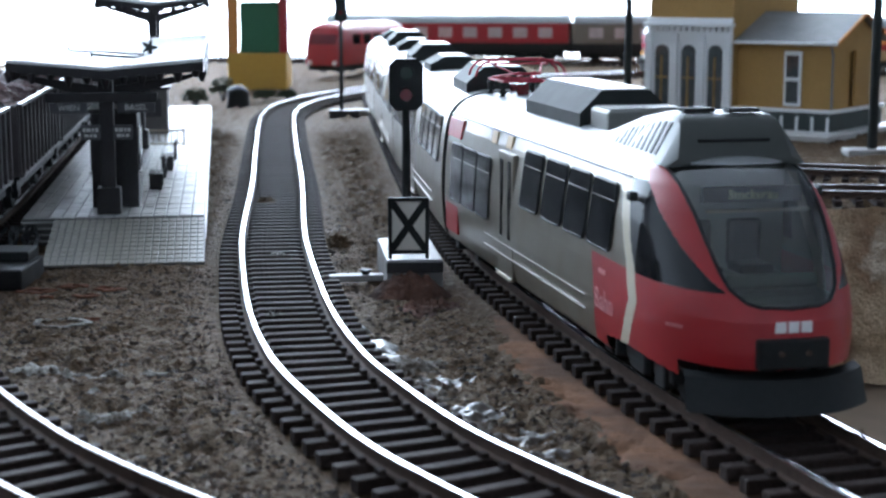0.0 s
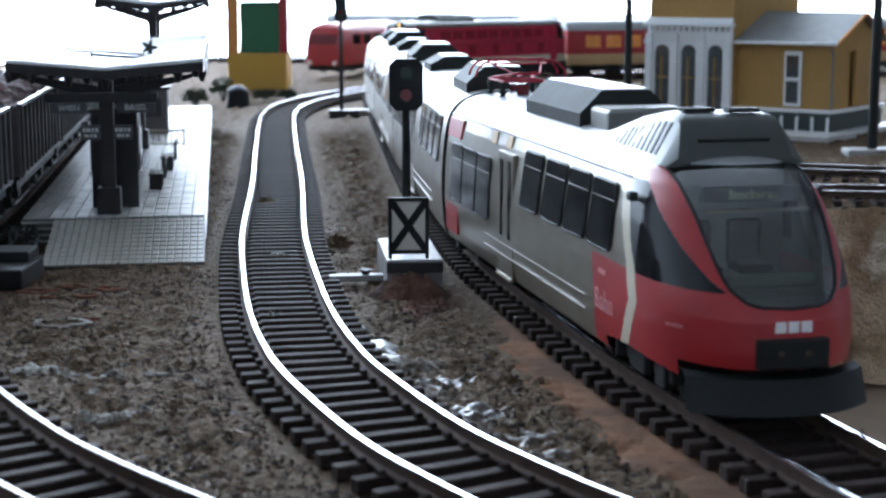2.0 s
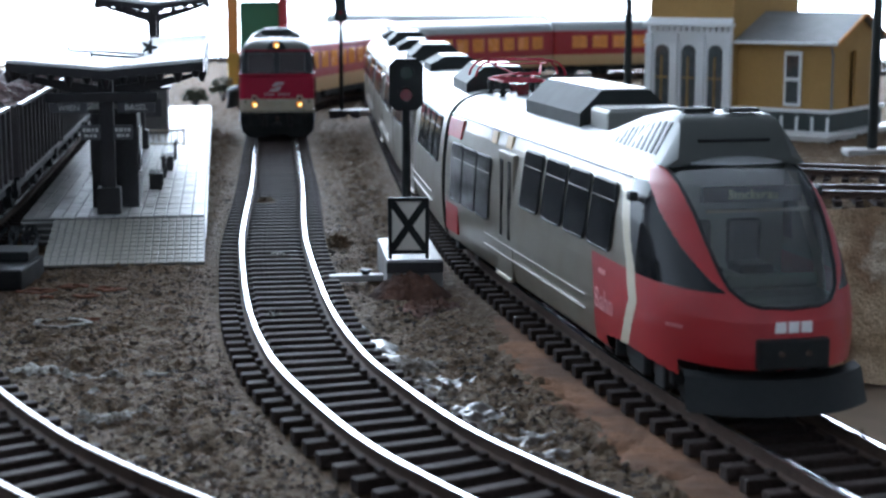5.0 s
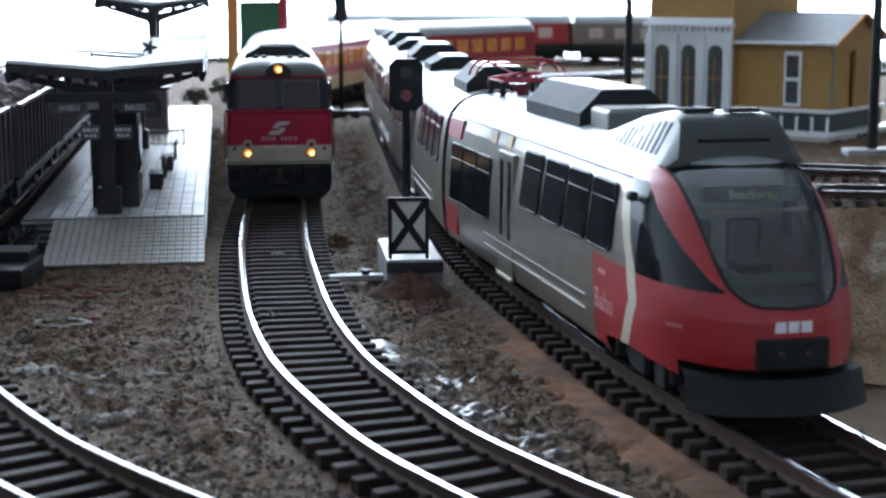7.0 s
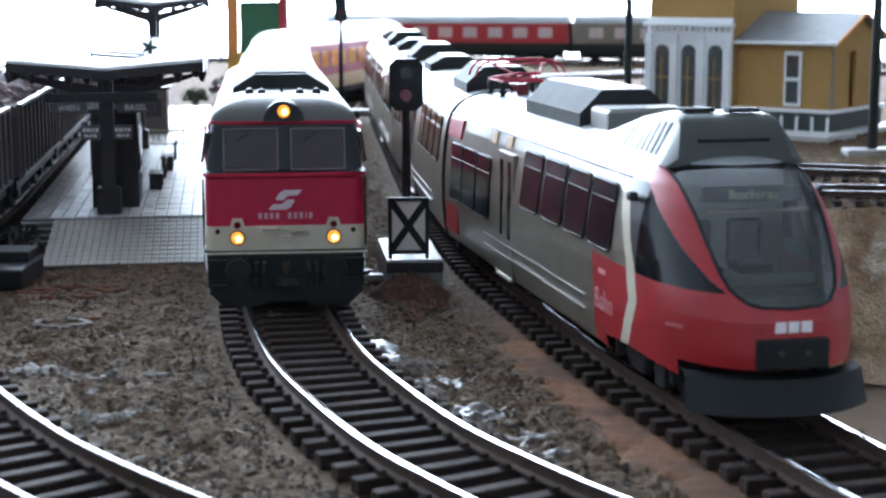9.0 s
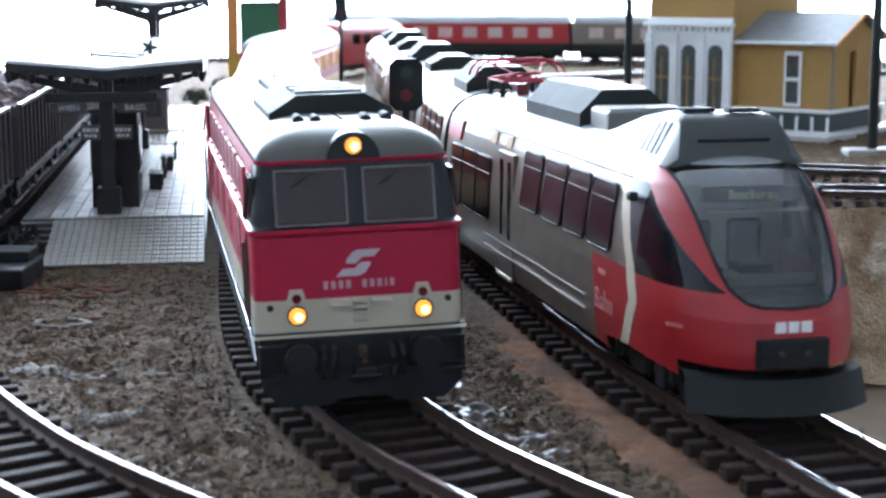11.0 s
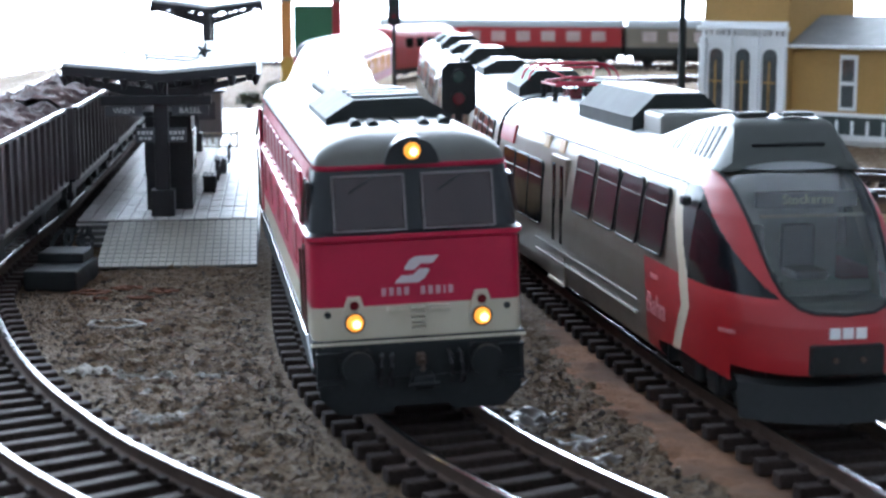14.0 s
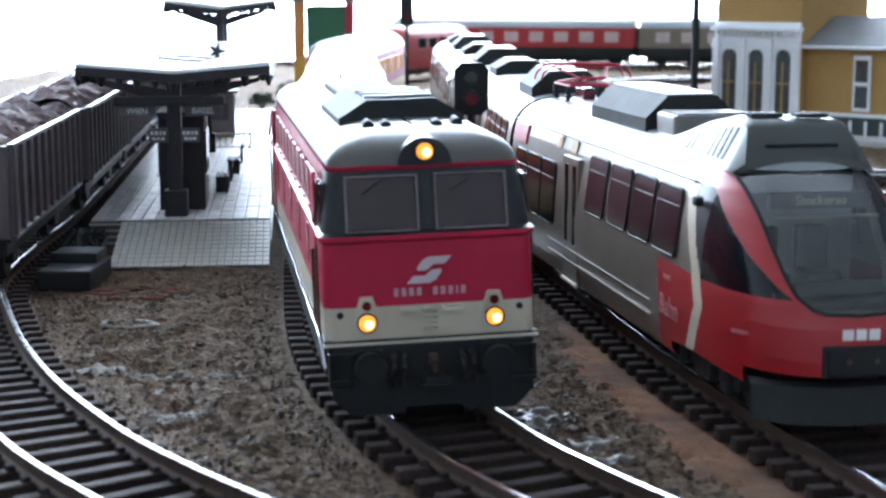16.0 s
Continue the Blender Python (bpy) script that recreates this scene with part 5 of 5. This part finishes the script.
# ---- goods wagons ----
def goods_wagon():
    w = thing("goods_wagon", "dark brown open goods wagon heaped with scrap", "goods wagon", group="wagons behind the platform")
    L, W = 104, 14.6
    for sx in (-1, 1):
        bm = B()
        box(bm, sx * W, 0, 22.5, 1.0, L, 21, 0.2)
        side = part("side_wall", bm, WAGONBROWN, w, "dark ribbed side wall")
        for k in range(11):
            bm = B()
            box(bm, sx * (W + 0.9), -L / 2 + 2 + k * (L - 4) / 10, 22.3, 1.2, 1.7, 20.5, 0.25)
            part("rib", bm, WAGONBROWN, side)
        for z in (12.4, 33.0):
            bm = B()
            box(bm, sx * (W + 0.6), 0, z, 1.6, L, 1.0, 0.2)
            part("edge_rail", bm, WAGONBROWN, side)
        bm = B()
        box(bm, sx * (W - 2), 0, 9.6, 2, L, 3.2, 0.3)
        part("sole_bar", bm, BLACK, w)
        for s in (-1, 1):
            bm = B()
            box(bm, sx * 10.5, s * 31, 6.0, 2.2, 7, 5.0, 0.4)
            part("axle_box", bm, BLACK, w)
    for s in (-1, 1):
        bm = B()
        box(bm, 0, s * L / 2, 22.5, 2 * W, 1.0, 21, 0.2)
        part("end_wall", bm, WAGONBROWN, w)
        wheelset(w, s * 31, 5.4)
        for sx in (-1, 1):
            bm = B()
            rod(bm, (sx * 10.2, s * L / 2, 9), (sx * 10.2, s * (L / 2 + 4), 9), 1.0, seg=8)
            rod(bm, (sx * 10.2, s * (L / 2 + 4), 9), (sx * 10.2, s * (L / 2 + 5), 9), 2.6, seg=14)
            part("buffer", bm, BLACK, w)
    bm = B()
    box(bm, 0, 0, 11.6, 2 * W, L, 1.0)
    part("wagon_floor", bm, BLACK, w)
    bm = B()
    rows = []
    for j in range(70):
        y = -L / 2 + 1 + j * (L - 2) / 69
        rows.append([bm.verts.new((x, y, 32 + 3.6 * (1 - (x / W) ** 2) + 2.2 * noise.noise((x / 3.2, y / 3.2, 1)) + 2.2 * noise.noise((x / 9, y / 9, 6)))) for x in [(-W + 0.8) + i * (2 * W - 1.6) / 18 for i in range(19)]])
    for a, b in zip(rows, rows[1:]):
        for i in range(18):
            bm.faces.new((a[i], b[i], b[i + 1], a[i + 1]))
    bmesh.ops.recalc_face_normals(bm, faces=bm.faces)
    tagged(part("scrap_load", bm, COAL, w, "reddish brown heap of scrap"), kind="stuff")
    return w


WAGONBROWN = material("wagon_brown", (0.075, 0.063, 0.064), 0.42, vary=0.25, scale=90)
first = goods_wagon()
s0 = GOODS_LINE.nearest(-122, 346)
first.matrix_basis = GOODS_LINE.chord(s0 - 21, s0 - 83)
for k in range(1, 6):
    s = s0 - k * 115
    copy_thing(first, GOODS_LINE.chord(s - 21, s - 83))


# ---- signals ----
def light_signal(x, y, z0, tall, head_w, head_h, label, rz=0.0):
    s = thing("light_signal", label, "railway signal", at(x, y, z0, 0, 0, rz))
    bm = B()
    rod(bm, (0, 0, 0), (0, 0, tall - head_h), 1.15, 1.0, seg=12)
    part("mast", bm, BLACK, s, "black round mast", smooth=True)
    bm = B()
    w, h = head_w / 2, head_h
    c = head_w * 0.2
    z = tall - h
    prism(bm, [(-w + c, z), (w - c, z), (w, z + c), (w, z + h - c), (w - c, z + h), (-w + c, z + h), (-w, z + h - c), (-w, z + c)], -1.2, 1.2)
    hd = part("signal_head", bm, BLACK, s, "black eight-sided signal head")
    for k, m in ((0.3, LENSRED), (0.72, LENSGREEN)):
        bm = B()
        rod(bm, (0, -1.5, z + h * k), (0, -1.1, z + h * k), w * 0.36, seg=18)
        part("lens", bm, m, hd, "dark unlit lens", smooth=True)
        bm = B()
        tube(bm, [(w * 0.45 * math.cos(radians(a)), -1.5, z + h * k + w * 0.45 * math.sin(radians(a))) for a in range(0, 181, 15)], 0.36)
        part("lens_hood", bm, BLACK, hd)
    return s


SIG = at(-9.5, 371, 0, 0, 0, 6)
PALEBASE = material("pale_base", (0.3, 0.29, 0.28), 0.55, vary=0.15, scale=150, dirt=(0.1, 0.07, 0.05))
RUST = material("rusty_earth", (0.12, 0.055, 0.035), 0.9, vary=0.5, scale=180, bump=1.0, bump_scale=1000, second=(0.06, 0.035, 0.025))
sb = thing("signal_base", "pale plastic base block under the signal", "signal base", SIG)
bm = B()
box(bm, 2.8, 17, 4.0, 13.4, 34, 8.0, 0.4)
part("block", bm, PALEBASE, sb)
bm = B()
box(bm, 2.8, -0.3, 6.2, 13.6, 0.8, 2.6, 0.2)
part("edge_strip", bm, DARKPLASTIC, sb)
light_signal(-9.0, 386, 8, 47, 8.3, 12.6, "black two-light signal on a thin mast beside the railcar", 3)


def warning_board():
    w = thing("shunting_board", "white board with a black cross in a black frame", "railway sign", at(-8.2, 371.6, 8.0, 0, 0, 4))
    bm = B()
    box(bm, 0, 0, 8.2, 8.6, 0.6, 12.2, 0.1)
    part("panel", bm, BOARDWHITE, w)
    for sx in (-1, 1):
        bm = B()
        box(bm, sx * 4.4, -0.1, 7.6, 0.9, 1.2, 14.6, 0.15)
        part("frame_post", bm, BLACK, w)
    for z in (1.9, 14.5):
        bm = B()
        box(bm, 0, -0.1, z, 9.6, 1.2, 0.9, 0.15)
        part("frame_bar", bm, BLACK, w)
    for sx in (-1, 1):
        bm = B()
        a = math.atan2(12.0, 8.4)
        box(bm, 0, -0.38 - 0.06 * (sx > 0), 8.2, 14.2, 0.2, 1.7, rot=Matrix.Rotation(sx * a, 3, "Y"))
        part("cross_bar", bm, BLACK, w)


BOARDWHITE = material("board_white", (0.7, 0.67, 0.6), 0.5, vary=0.06)
warning_board()
light_signal(-56.8, 888, 4, 66, 7.2, 17, "tall black light signal far along the track", 5)
bm = B()
box(bm, -55, 888, 2.2, 17, 12, 4.4, 0.5)
tagged(part("signal_base", bm, DARKPLASTIC), "dark base block under the far signal", "signal base")
bm = B()
box(bm, -72 + 32, 905, 1.8, 26, 8, 3, 0.5)
tagged(part("point_motor", bm, PALEBASE), "pale point motor cover beside the track", "point motor")


def mound(name, label, x, y, rx, ry, h, mat, seed):
    bm = B()
    rows = []
    for j in range(22):
        r = j / 21
        rows.append([(x + rx * r * math.cos(a) * (1 + 0.25 * noise.noise((math.cos(a) * 2, math.sin(a) * 2, seed))), y + ry * r * math.sin(a) * (1 + 0.25 * noise.noise((math.cos(a) * 2, math.sin(a) * 2, seed + 5))), -0.6 + (h + 0.6) * (1 - r * r) + (1.3 * noise.noise((r * 5 * math.cos(a), r * 5 * math.sin(a), seed)) + 1.5 * noise.noise((r * 13 * math.cos(a), r * 13 * math.sin(a), seed + 2))) * (1 - r * 0.4)) for a in [2 * math.pi * k / 64 for k in range(64)]])
    for bm in grid_parts(rows, lambda c: 0, True).values():
        bmesh.ops.recalc_face_normals(bm, faces=bm.faces)
        tagged(part(name, bm, mat, smooth=True, angle=70), label, name.replace("_", " "))


mound("earth_clod", "rusty brown heap of earth against the signal base", -8, 367, 10, 6.5, 5.2, RUST, 3)
mound("earth_clod", "low rusty brown heap of earth beside the track", -3, 352, 9, 9, 1.2, RUST, 13)
mound("earth_clod", "dark low clod of earth between the tracks", -30, 442, 5, 4, 2.4, EARTH, 21)
mound("earth_clod", "dark clod of earth beside the platform", -59, 520, 6, 5, 3.0, EARTH, 33)
bm = B()
box(bm, -20.5, 383, 1.6, 15, 3.6, 1.6, 0.4, Matrix.Rotation(radians(8), 3, "Z"))
rd = tagged(part("point_rodding", bm, PALEBASE), "pale point rod cover with a dark bolt", "point rod")
bm = B()
rod(bm, (-19, 383, 2.2), (-19, 383, 3.4), 1.0, seg=10)
rod(bm, (-19, 383, 3.2), (-19, 383, 3.6), 1.6, seg=6)
part("bolt", bm, BLACK, rd)


def flake(x, y, r, stretch, mat, label, z=1.2, hollow=0.0):
    """A thin torn scrap lying on the earth; brown ones are rusty patches."""
    bm = B()
    n = 26
    ang = [2 * math.pi * k / n for k in range(n)]
    rad = [r * (1 + 0.3 * noise.noise((math.cos(a) * 1.7 + x, math.sin(a) * 1.7 + y, 2)) + 0.18 * noise.noise((math.cos(a) * 5 + x, math.sin(a) * 5, 6))) for a in ang]
    rows = []
    for f, dz in ((hollow, 0.0), (hollow + 0.02, 0.35), (0.95, 0.3), (1.0, 0.0)):
        rows.append([(x + rr * f * stretch * math.cos(a), y + rr * f * math.sin(a), z + dz + 0.5 * noise.noise((math.cos(a) * 2, math.sin(a) * 2, x))) for a, rr in zip(ang, rad)])
    for bm in grid_parts(rows, lambda c: 0, True).values():
        bmesh.ops.recalc_face_normals(bm, faces=bm.faces)
        tagged(part("paper_scrap", bm, mat), label, "scrap", "pale scraps on the ground")


def ground_film(name, x, y, rx, ry, mat, label, seed, lift=0.45, turn=0.0, follow=1.0):
    """A thin uneven film that follows the earth's relief, ragged at its edge."""
    rows = []
    for j in range(15):
        row = []
        for k in range(72):
            a = 2 * math.pi * k / 72
            e = 1 + 0.35 * noise.noise((math.cos(a) * 1.6, math.sin(a) * 1.6, seed)) + 0.3 * noise.noise((math.cos(a) * 5, math.sin(a) * 5, seed + 3))
            u, v = rx * e * math.cos(a) * j / 14, ry * e * math.sin(a) * j / 14
            p, q = x + u * math.cos(turn) - v * math.sin(turn), y + u * math.sin(turn) + v * math.cos(turn)
            row.append((p, q, follow * relief(p, q) + lift * (1 - (j / 14) ** 3) - 0.25 * (j / 14) ** 3))
        rows.append(row)
    for bm in grid_parts(rows, lambda c: 0, True).values():
        bmesh.ops.recalc_face_normals(bm, faces=bm.faces)
        tagged(part(name, bm, mat, smooth=True, angle=70), label, "ground patch", "pale patches on the ground")


CHALK = material("chalky_scrap", (0.16, 0.145, 0.13), 0.85, vary=0.45, scale=300, bump=1.0, spec=0.1)
RUSTBROWN = material("rusty_patch", (0.13, 0.055, 0.03), 0.85, vary=0.5, scale=300, bump=1.0, spec=0.1)
flake(-82, 332, 4.4, 1.45, PALEFILM, "torn whitish ring lying on the earth", 0.9, 0.74)
# The last three films put pale wet glints between the tracks into colour.
for x, y, rx, ry, k in ((-74.5, 292, 7.5, 3.6, 1), (-64, 290, 4.5, 2.2, 2), (-56, 258, 5.5, 2.6, 3), (-51, 260, 1.8, 1.5, 4), (-63.5, 274.5, 2.8, 1.6, 5), (-54, 289, 3.2, 1.5, 6), (-47, 285, 1.9, 1.6, 7), (-3, 275, 6.0, 4.0, 8), (-6.5, 296, 6.0, 6.0, 9), (4, 256, 7, 3.5, 10)):
    ground_film("chalk_patch", x, y, rx, ry, PALEFILM, "pale chalky patch on the brown earth", k, 0.3)
ground_film("wet_patch", -13.5, 315, 4.0, 6.0, WETEARTH, "wet shining patch of earth beside the track", 21, 0.75, 0.5, 0.25)
ground_film("wet_patch", -10.0, 303, 3.0, 4.5, WETEARTH, "wet shining patch of earth beside the track", 25, 0.7, 0.3, 0.3)
for x, y, rx, ry, k in ((6, 262, 6, 5, 41), (13, 247, 5, 4, 43), (0, 284, 5, 5, 47), (17, 238, 4, 3, 53)):
    ground_film("wet_patch", x, y, rx, ry, WETEARTH, "damp glistening patch of rough earth between the tracks", k, 0.2, 0.2, 1.0)
ground_film("wet_patch", -17.8, 329, 2.2, 2.4, WETEARTH, "wet shining patch of earth beside the track", 29, 0.7, 0.0, 0.3)
# Rusty patches of the earth, built as thin brown flakes.
for x, y, r in ((-97, 372, 3.0), (-90, 378, 2.4), (-84, 366, 2.0), (-80, 374, 2.2), (-94, 364, 1.8), (-77, 338, 1.4)):
    flake(x, y, r, 1.7, RUSTBROWN, "dry brown leaf scrap on the earth", 0.25)
flake(-43.5, 412, 1.7, 1.2, CHALK, "small pale scrap between the rails", 2.4)
# weed between the rails
wd = thing("weed", "small grey weed growing between the rails", "weed", at(-36.5, 333, 2.3))
for k in range(14):
    bm = B()
    a, l = random.uniform(0, 6.28), random.uniform(1.2, 3.0)
    rod(bm, (0, 0, 0), (l * math.cos(a), l * math.sin(a), random.uniform(0.3, 1.6)), 0.18, 0.04, seg=5)
    part("stalk", bm, CHALK, wd)
bm = B()
box(bm, -107.5, 384, 2.6, 13, 22, 5.2, 0.7)
mtr = tagged(part("point_motor", bm, BLACK), "black two-stepped point motor beside the curved track", "point motor")
bm = B()
box(bm, -108, 390, 6.4, 11.5, 11, 2.6, 0.6)
part("motor_cover", bm, BLACK, mtr)
cb = thing("cable_bundle", "tangled dark cables beside the platform corner", "cables")
for k in range(7):
    bm = B()
    p = Vector((-121 + k * 1.2, 436 + random.uniform(-4, 4), 6))
    line = [p]
    for j in range(9):
        q = p + Vector((random.uniform(-0.3, 1.6), -3.6 + random.uniform(-1, 1), -0.7 + random.uniform(-0.8, 0.8)))
        q.z = max(0.6, q.z)
        line.append(q)
        p = q
    tube(bm, line, 0.55)
    part("cable", bm, BLACK, cb)

# ---- far right: tracks above the cutting, station, poles ----
track(Path([(62, 552), (110, 538), (160, 531), (220, 534), (330, 556)]), 0, 275, "railway track along the edge of the cutting", head=RAILDULL)
track(Path([(60, 640), (120, 606), (190, 585), (260, 578), (360, 588)]), 0, 305, "railway track in front of the station", head=RAILDULL)


def arch(w, h, n=10):
    return [(-w / 2, 0), (w / 2, 0)] + [(w / 2 * math.cos(math.pi * k / n), h - w / 2 + w / 2 * math.sin(math.pi * k / n)) for k in range(n + 1)]


def station():
    s = thing("station_building", "ochre station building with a white arcaded front", "building", at(187, 764, 0, 0, 0, -36.9))
    bm = B()
    box(bm, -73.5, 32, 42, 47, 76, 84, 0.3)
    main = part("main_block", bm, OCHRE, s, "tall ochre main block")
    bm = B()
    box(bm, -73.5, -6.8, 30, 47.6, 1.6, 54, 0.3)
    fac = part("white_front", bm, WHITE, s, "white front wall with arched windows")
    bm = B()
    box(bm, -73.5, -8.6, 53.6, 50, 4.2, 2.2, 0.4)
    part("cornice", bm, WHITE, fac)
    for k in range(14):
        bm = B()
        box(bm, -95 + k * 3.3, -8.4, 51.3, 1.6, 2.4, 2.2, 0.2)
        part("dentil", bm, WHITE, fac)
    for x in (-88.5, -73.5, -58.5):
        bm = B()
        prism(bm, [(a + x, b + 10.5) for a, b in arch(7.6, 33)], -8.1, -7.2)
        w = part("arched_window", bm, STATIONGLASS, fac, "tall arched window")
        bm = B()
        box(bm, x, -8.3, 24, 0.7, 0.8, 27, 0.1)
        box(bm, x, -8.3, 27, 7.4, 0.8, 0.7, 0.1)
        part("glazing_bar", bm, OCHRE, w)
    for x in (-95.6, -81, -66, -51.4):
        bm = B()
        box(bm, x, -8.6, 26, 3.6, 2.4, 46, 0.4)
        box(bm, x, -8.8, 45, 4.8, 3.0, 2, 0.4)
        part("pilaster", bm, WHITE, fac)
    bm = B()
    box(bm, -25, 30, 25, 50, 60, 42, 0.3)
    wing = part("wing", bm, OCHRE, s, "low ochre wing")
    bm = B()
    prism(bm, [(-3.5, 45.2), (-3.5, 46.4), (30, 60), (63.5, 46.4), (63.5, 45.2), (30, 58.5)], -50, 4, "x")
    roof = part("wing_roof", bm, SLATE, s, "grey slate roof with a pale gutter")
    bm = B()
    prism(bm, [(0, 45.5), (60, 45.5), (30, 58.3)], -0.4, 0.3, "x")
    part("gable", bm, OCHRE, s)
    for y0, z0, y1, z1 in ((-4, 45.4, 30, 59.5), (64, 45.4, 30, 59.5)):
        bm = B()
        rod(bm, (4.2, y0, z0), (4.2, y1, z1), 0.9, seg=6)
        part("barge_board", bm, ORANGE, s)
    bm = B()
    rod(bm, (-50, -4.2, 45.2), (4, -4.2, 45.2), 0.9, seg=8)
    part("gutter", bm, WHITE, roof)
    bm = B()
    rod(bm, (0.4, -4, 45), (0.6, -0.8, 40), 0.6)
    rod(bm, (0.6, -0.8, 40), (0.6, -0.8, 8), 0.6)
    part("downpipe", bm, SLATE, s)
    bm = B()
    box(bm, -20, -0.5, 28, 9, 1.4, 27, 0.3)
    fr = part("wing_window", bm, WHITE, s, "tall white-framed window")
    for k in range(2):
        bm = B()
        box(bm, -20, -1.2, 21.5 + k * 12.5, 6.4, 0.6, 10.6, 0.2)
        part("pane", bm, STATIONGLASS, fr)
    bm = B()
    box(bm, 2.2, 26, 28, 1.4, 9, 27, 0.3)
    fr = part("wing_window", bm, OCHRE, s)
    bm = B()
    box(bm, -25, 29, 7.5, 53, 64, 9, 0.5)
    part("plinth", bm, PLINTH, s, "dark green-grey plinth")
    bm = B()
    box(bm, -25, 29, 12.6, 55, 66, 1.6, 0.4)
    part("sill_band", bm, WHITE, s)
    for k in range(7):
        bm = B()
        box(bm, -48 + k * 8, -3.2, 6, 1.4, 1.0, 8, 0.2)
        part("plinth_post", bm, WHITE, s)
    bm = B()
    box(bm, -25, 20, 1.5, 72, 96, 3.4, 0.6)
    part("forecourt_slab", bm, PAVING, s, "grey slab in front of the station")
    bm = B()
    prism(bm, [(-9, 83), (32, 100), (74, 83)], -98, -49, "x")
    part("main_roof", bm, SLATE, s)


STATIONGLASS = material("station_window", (0.09, 0.1, 0.1), 0.2, vary=0.4, scale=60, second=(0.25, 0.1, 0.05))
PLINTH = material("plinth_green", (0.05, 0.065, 0.062), 0.6, vary=0.2, scale=100)
station()
for x, y, r, h, lab in ((186, 684, 2.2, 150, "grey round mast on a pale foot beside the station"), (93, 800, 2.0, 130, "grey round mast beside the station")):
    p = thing("catenary_mast", lab, "mast", at(x, y, 0), "masts beside the station")
    bm = B()
    rod(bm, (0, 0, 0), (0, 0, h), r, r * 0.8, seg=14)
    part("pole", bm, UNITGREY, p, smooth=True)
    bm = B()
    box(bm, 0, 0, 1.4, 24 if y < 700 else 9, 14 if y < 700 else 9, 3.4, 1.2)
    part("foot", bm, PALEBASE if y < 700 else UNITGREY, p)


# ---- far centre: coloured shed, shrubs, bin ----
def shed():
    s = thing("lineside_shed", "yellow shed with a green door and an orange post", "shed", at(-132, 1130, 0))
    for name, mat, c, d in (("yellow_base", YELLOW, (0, 18, 13), (42, 36, 26)), ("green_door", GREEN, (2, 16, 44), (28, 32, 36)), ("orange_post", ORANGE, (-17, 2, 46), (8, 6, 40)), ("red_post", RED, (19, 4, 46), (6, 10, 40))):
        bm = B()
        box(bm, *c, *d, 1.0)
        part(name, bm, mat, s)
    bm = B()
    box(bm, 0, 18, 67, 50, 44, 4, 1)
    part("roof_slab", bm, SLATE, s)


shed()
bm = B()
rod(bm, (-124, 960, 0), (-124, 960, 9), 7.2, 6.6, seg=20)
bmesh.ops.create_uvsphere(bm, u_segments=20, v_segments=8, radius=6.6, matrix=Matrix.Translation((-124, 960, 9)) @ Matrix.Diagonal((1, 1, 0.7, 1)))
tagged(part("dark_barrel", bm, BLACK, smooth=True), "round-topped black barrel beside the track", "barrel")


def shrub(x, y, r, h):
    s = thing("shrub", "small dark green shrub beside the track", "shrub", at(x, y, 0), "shrubs beside the track")
    bm = B()
    for k in range(5):
        a = 1.26 * k
        rod(bm, (0, 0, 0), (r * 0.5 * math.cos(a), r * 0.5 * math.sin(a), h * 0.7), 0.6, 0.25, seg=6)
    part("twigs", bm, DARKPLASTIC, s)
    bm = B()
    for k in range(420):
        a, b, c = random.uniform(0, 6.28), random.uniform(-0.3, 1), random.random() ** 0.4
        p = Vector((r * c * math.cos(a) * math.sqrt(max(0, 1 - b * b * 0.8)), r * c * math.sin(a) * math.sqrt(max(0, 1 - b * b * 0.8)), h * 0.5 + h * 0.5 * b * c))
        q = Euler((random.uniform(0, 6), random.uniform(0, 6), 0)).to_matrix()
        d = random.uniform(0.6, 1.3)
        bm.faces.new([bm.verts.new(p + q @ Vector(o)) for o in ((-d, 0, 0), (0, -d * 0.5, 0.1), (d, 0, 0), (0, d * 0.5, 0.1))])
    tagged(part("crown", bm, MOSS, s), kind="stuff")


for x, y, r, h in ((-140, 1010, 9, 16), (-112, 1000, 8, 9), (-100, 1020, 6, 7), (-150, 960, 8, 12)):
    shrub(x, y, r, h)


# ---- what moves ----
STOP = MAIN.nearest(-13.6, 257.6) + 15   # where the locomotive's front comes to rest


def front_distance(t):
    """How far the locomotive's front still has to go, in millimetres."""
    key = [(0.0, 1147), (0.6, 1070), (1.0, 1020), (1.5, 953), (2.0, 884), (2.4, 826), (2.8, 768), (3.2, 711), (3.6, 655), (4.0, 600), (4.6, 527), (5.2, 456), (5.8, 388), (6.3, 335), (6.8, 285), (7.0, 265), (7.4, 226), (8.0, 170), (8.6, 120), (9.0, 90), (9.4, 66), (9.8, 45), (10.2, 26), (10.6, 12), (11.0, 3.5), (11.3, 0), (16.0, 0)]
    return float(np.interp(t, [k[0] for k in key], [k[1] for k in key]))


def motions():
    times = [0.0, 0.3] + [0.6 + 0.4 * i for i in range(27)] + [11.3, 11.6, 16.0]
    offset = 0.0
    for ob, length, inset in [(loco, 176, 40)] + [(c, 192, 28) for c in coaches]:
        rows = []
        for t in times:
            s = STOP - front_distance(t) - offset
            near = max(0.0, 1 - front_distance(t) / 90) * 1.0
            if ob is not loco:
                near = 0.0
            rows.append((t, MAIN.chord(s - inset, s - length + inset) @ pose(0, 0, 0, 0, 1.6 * near, 0.4 * near) @ at(-0.9 - 1.9 * near, 0, 1.1 * near)))
        walk(ob, rows)
        offset += length + 3


motions()
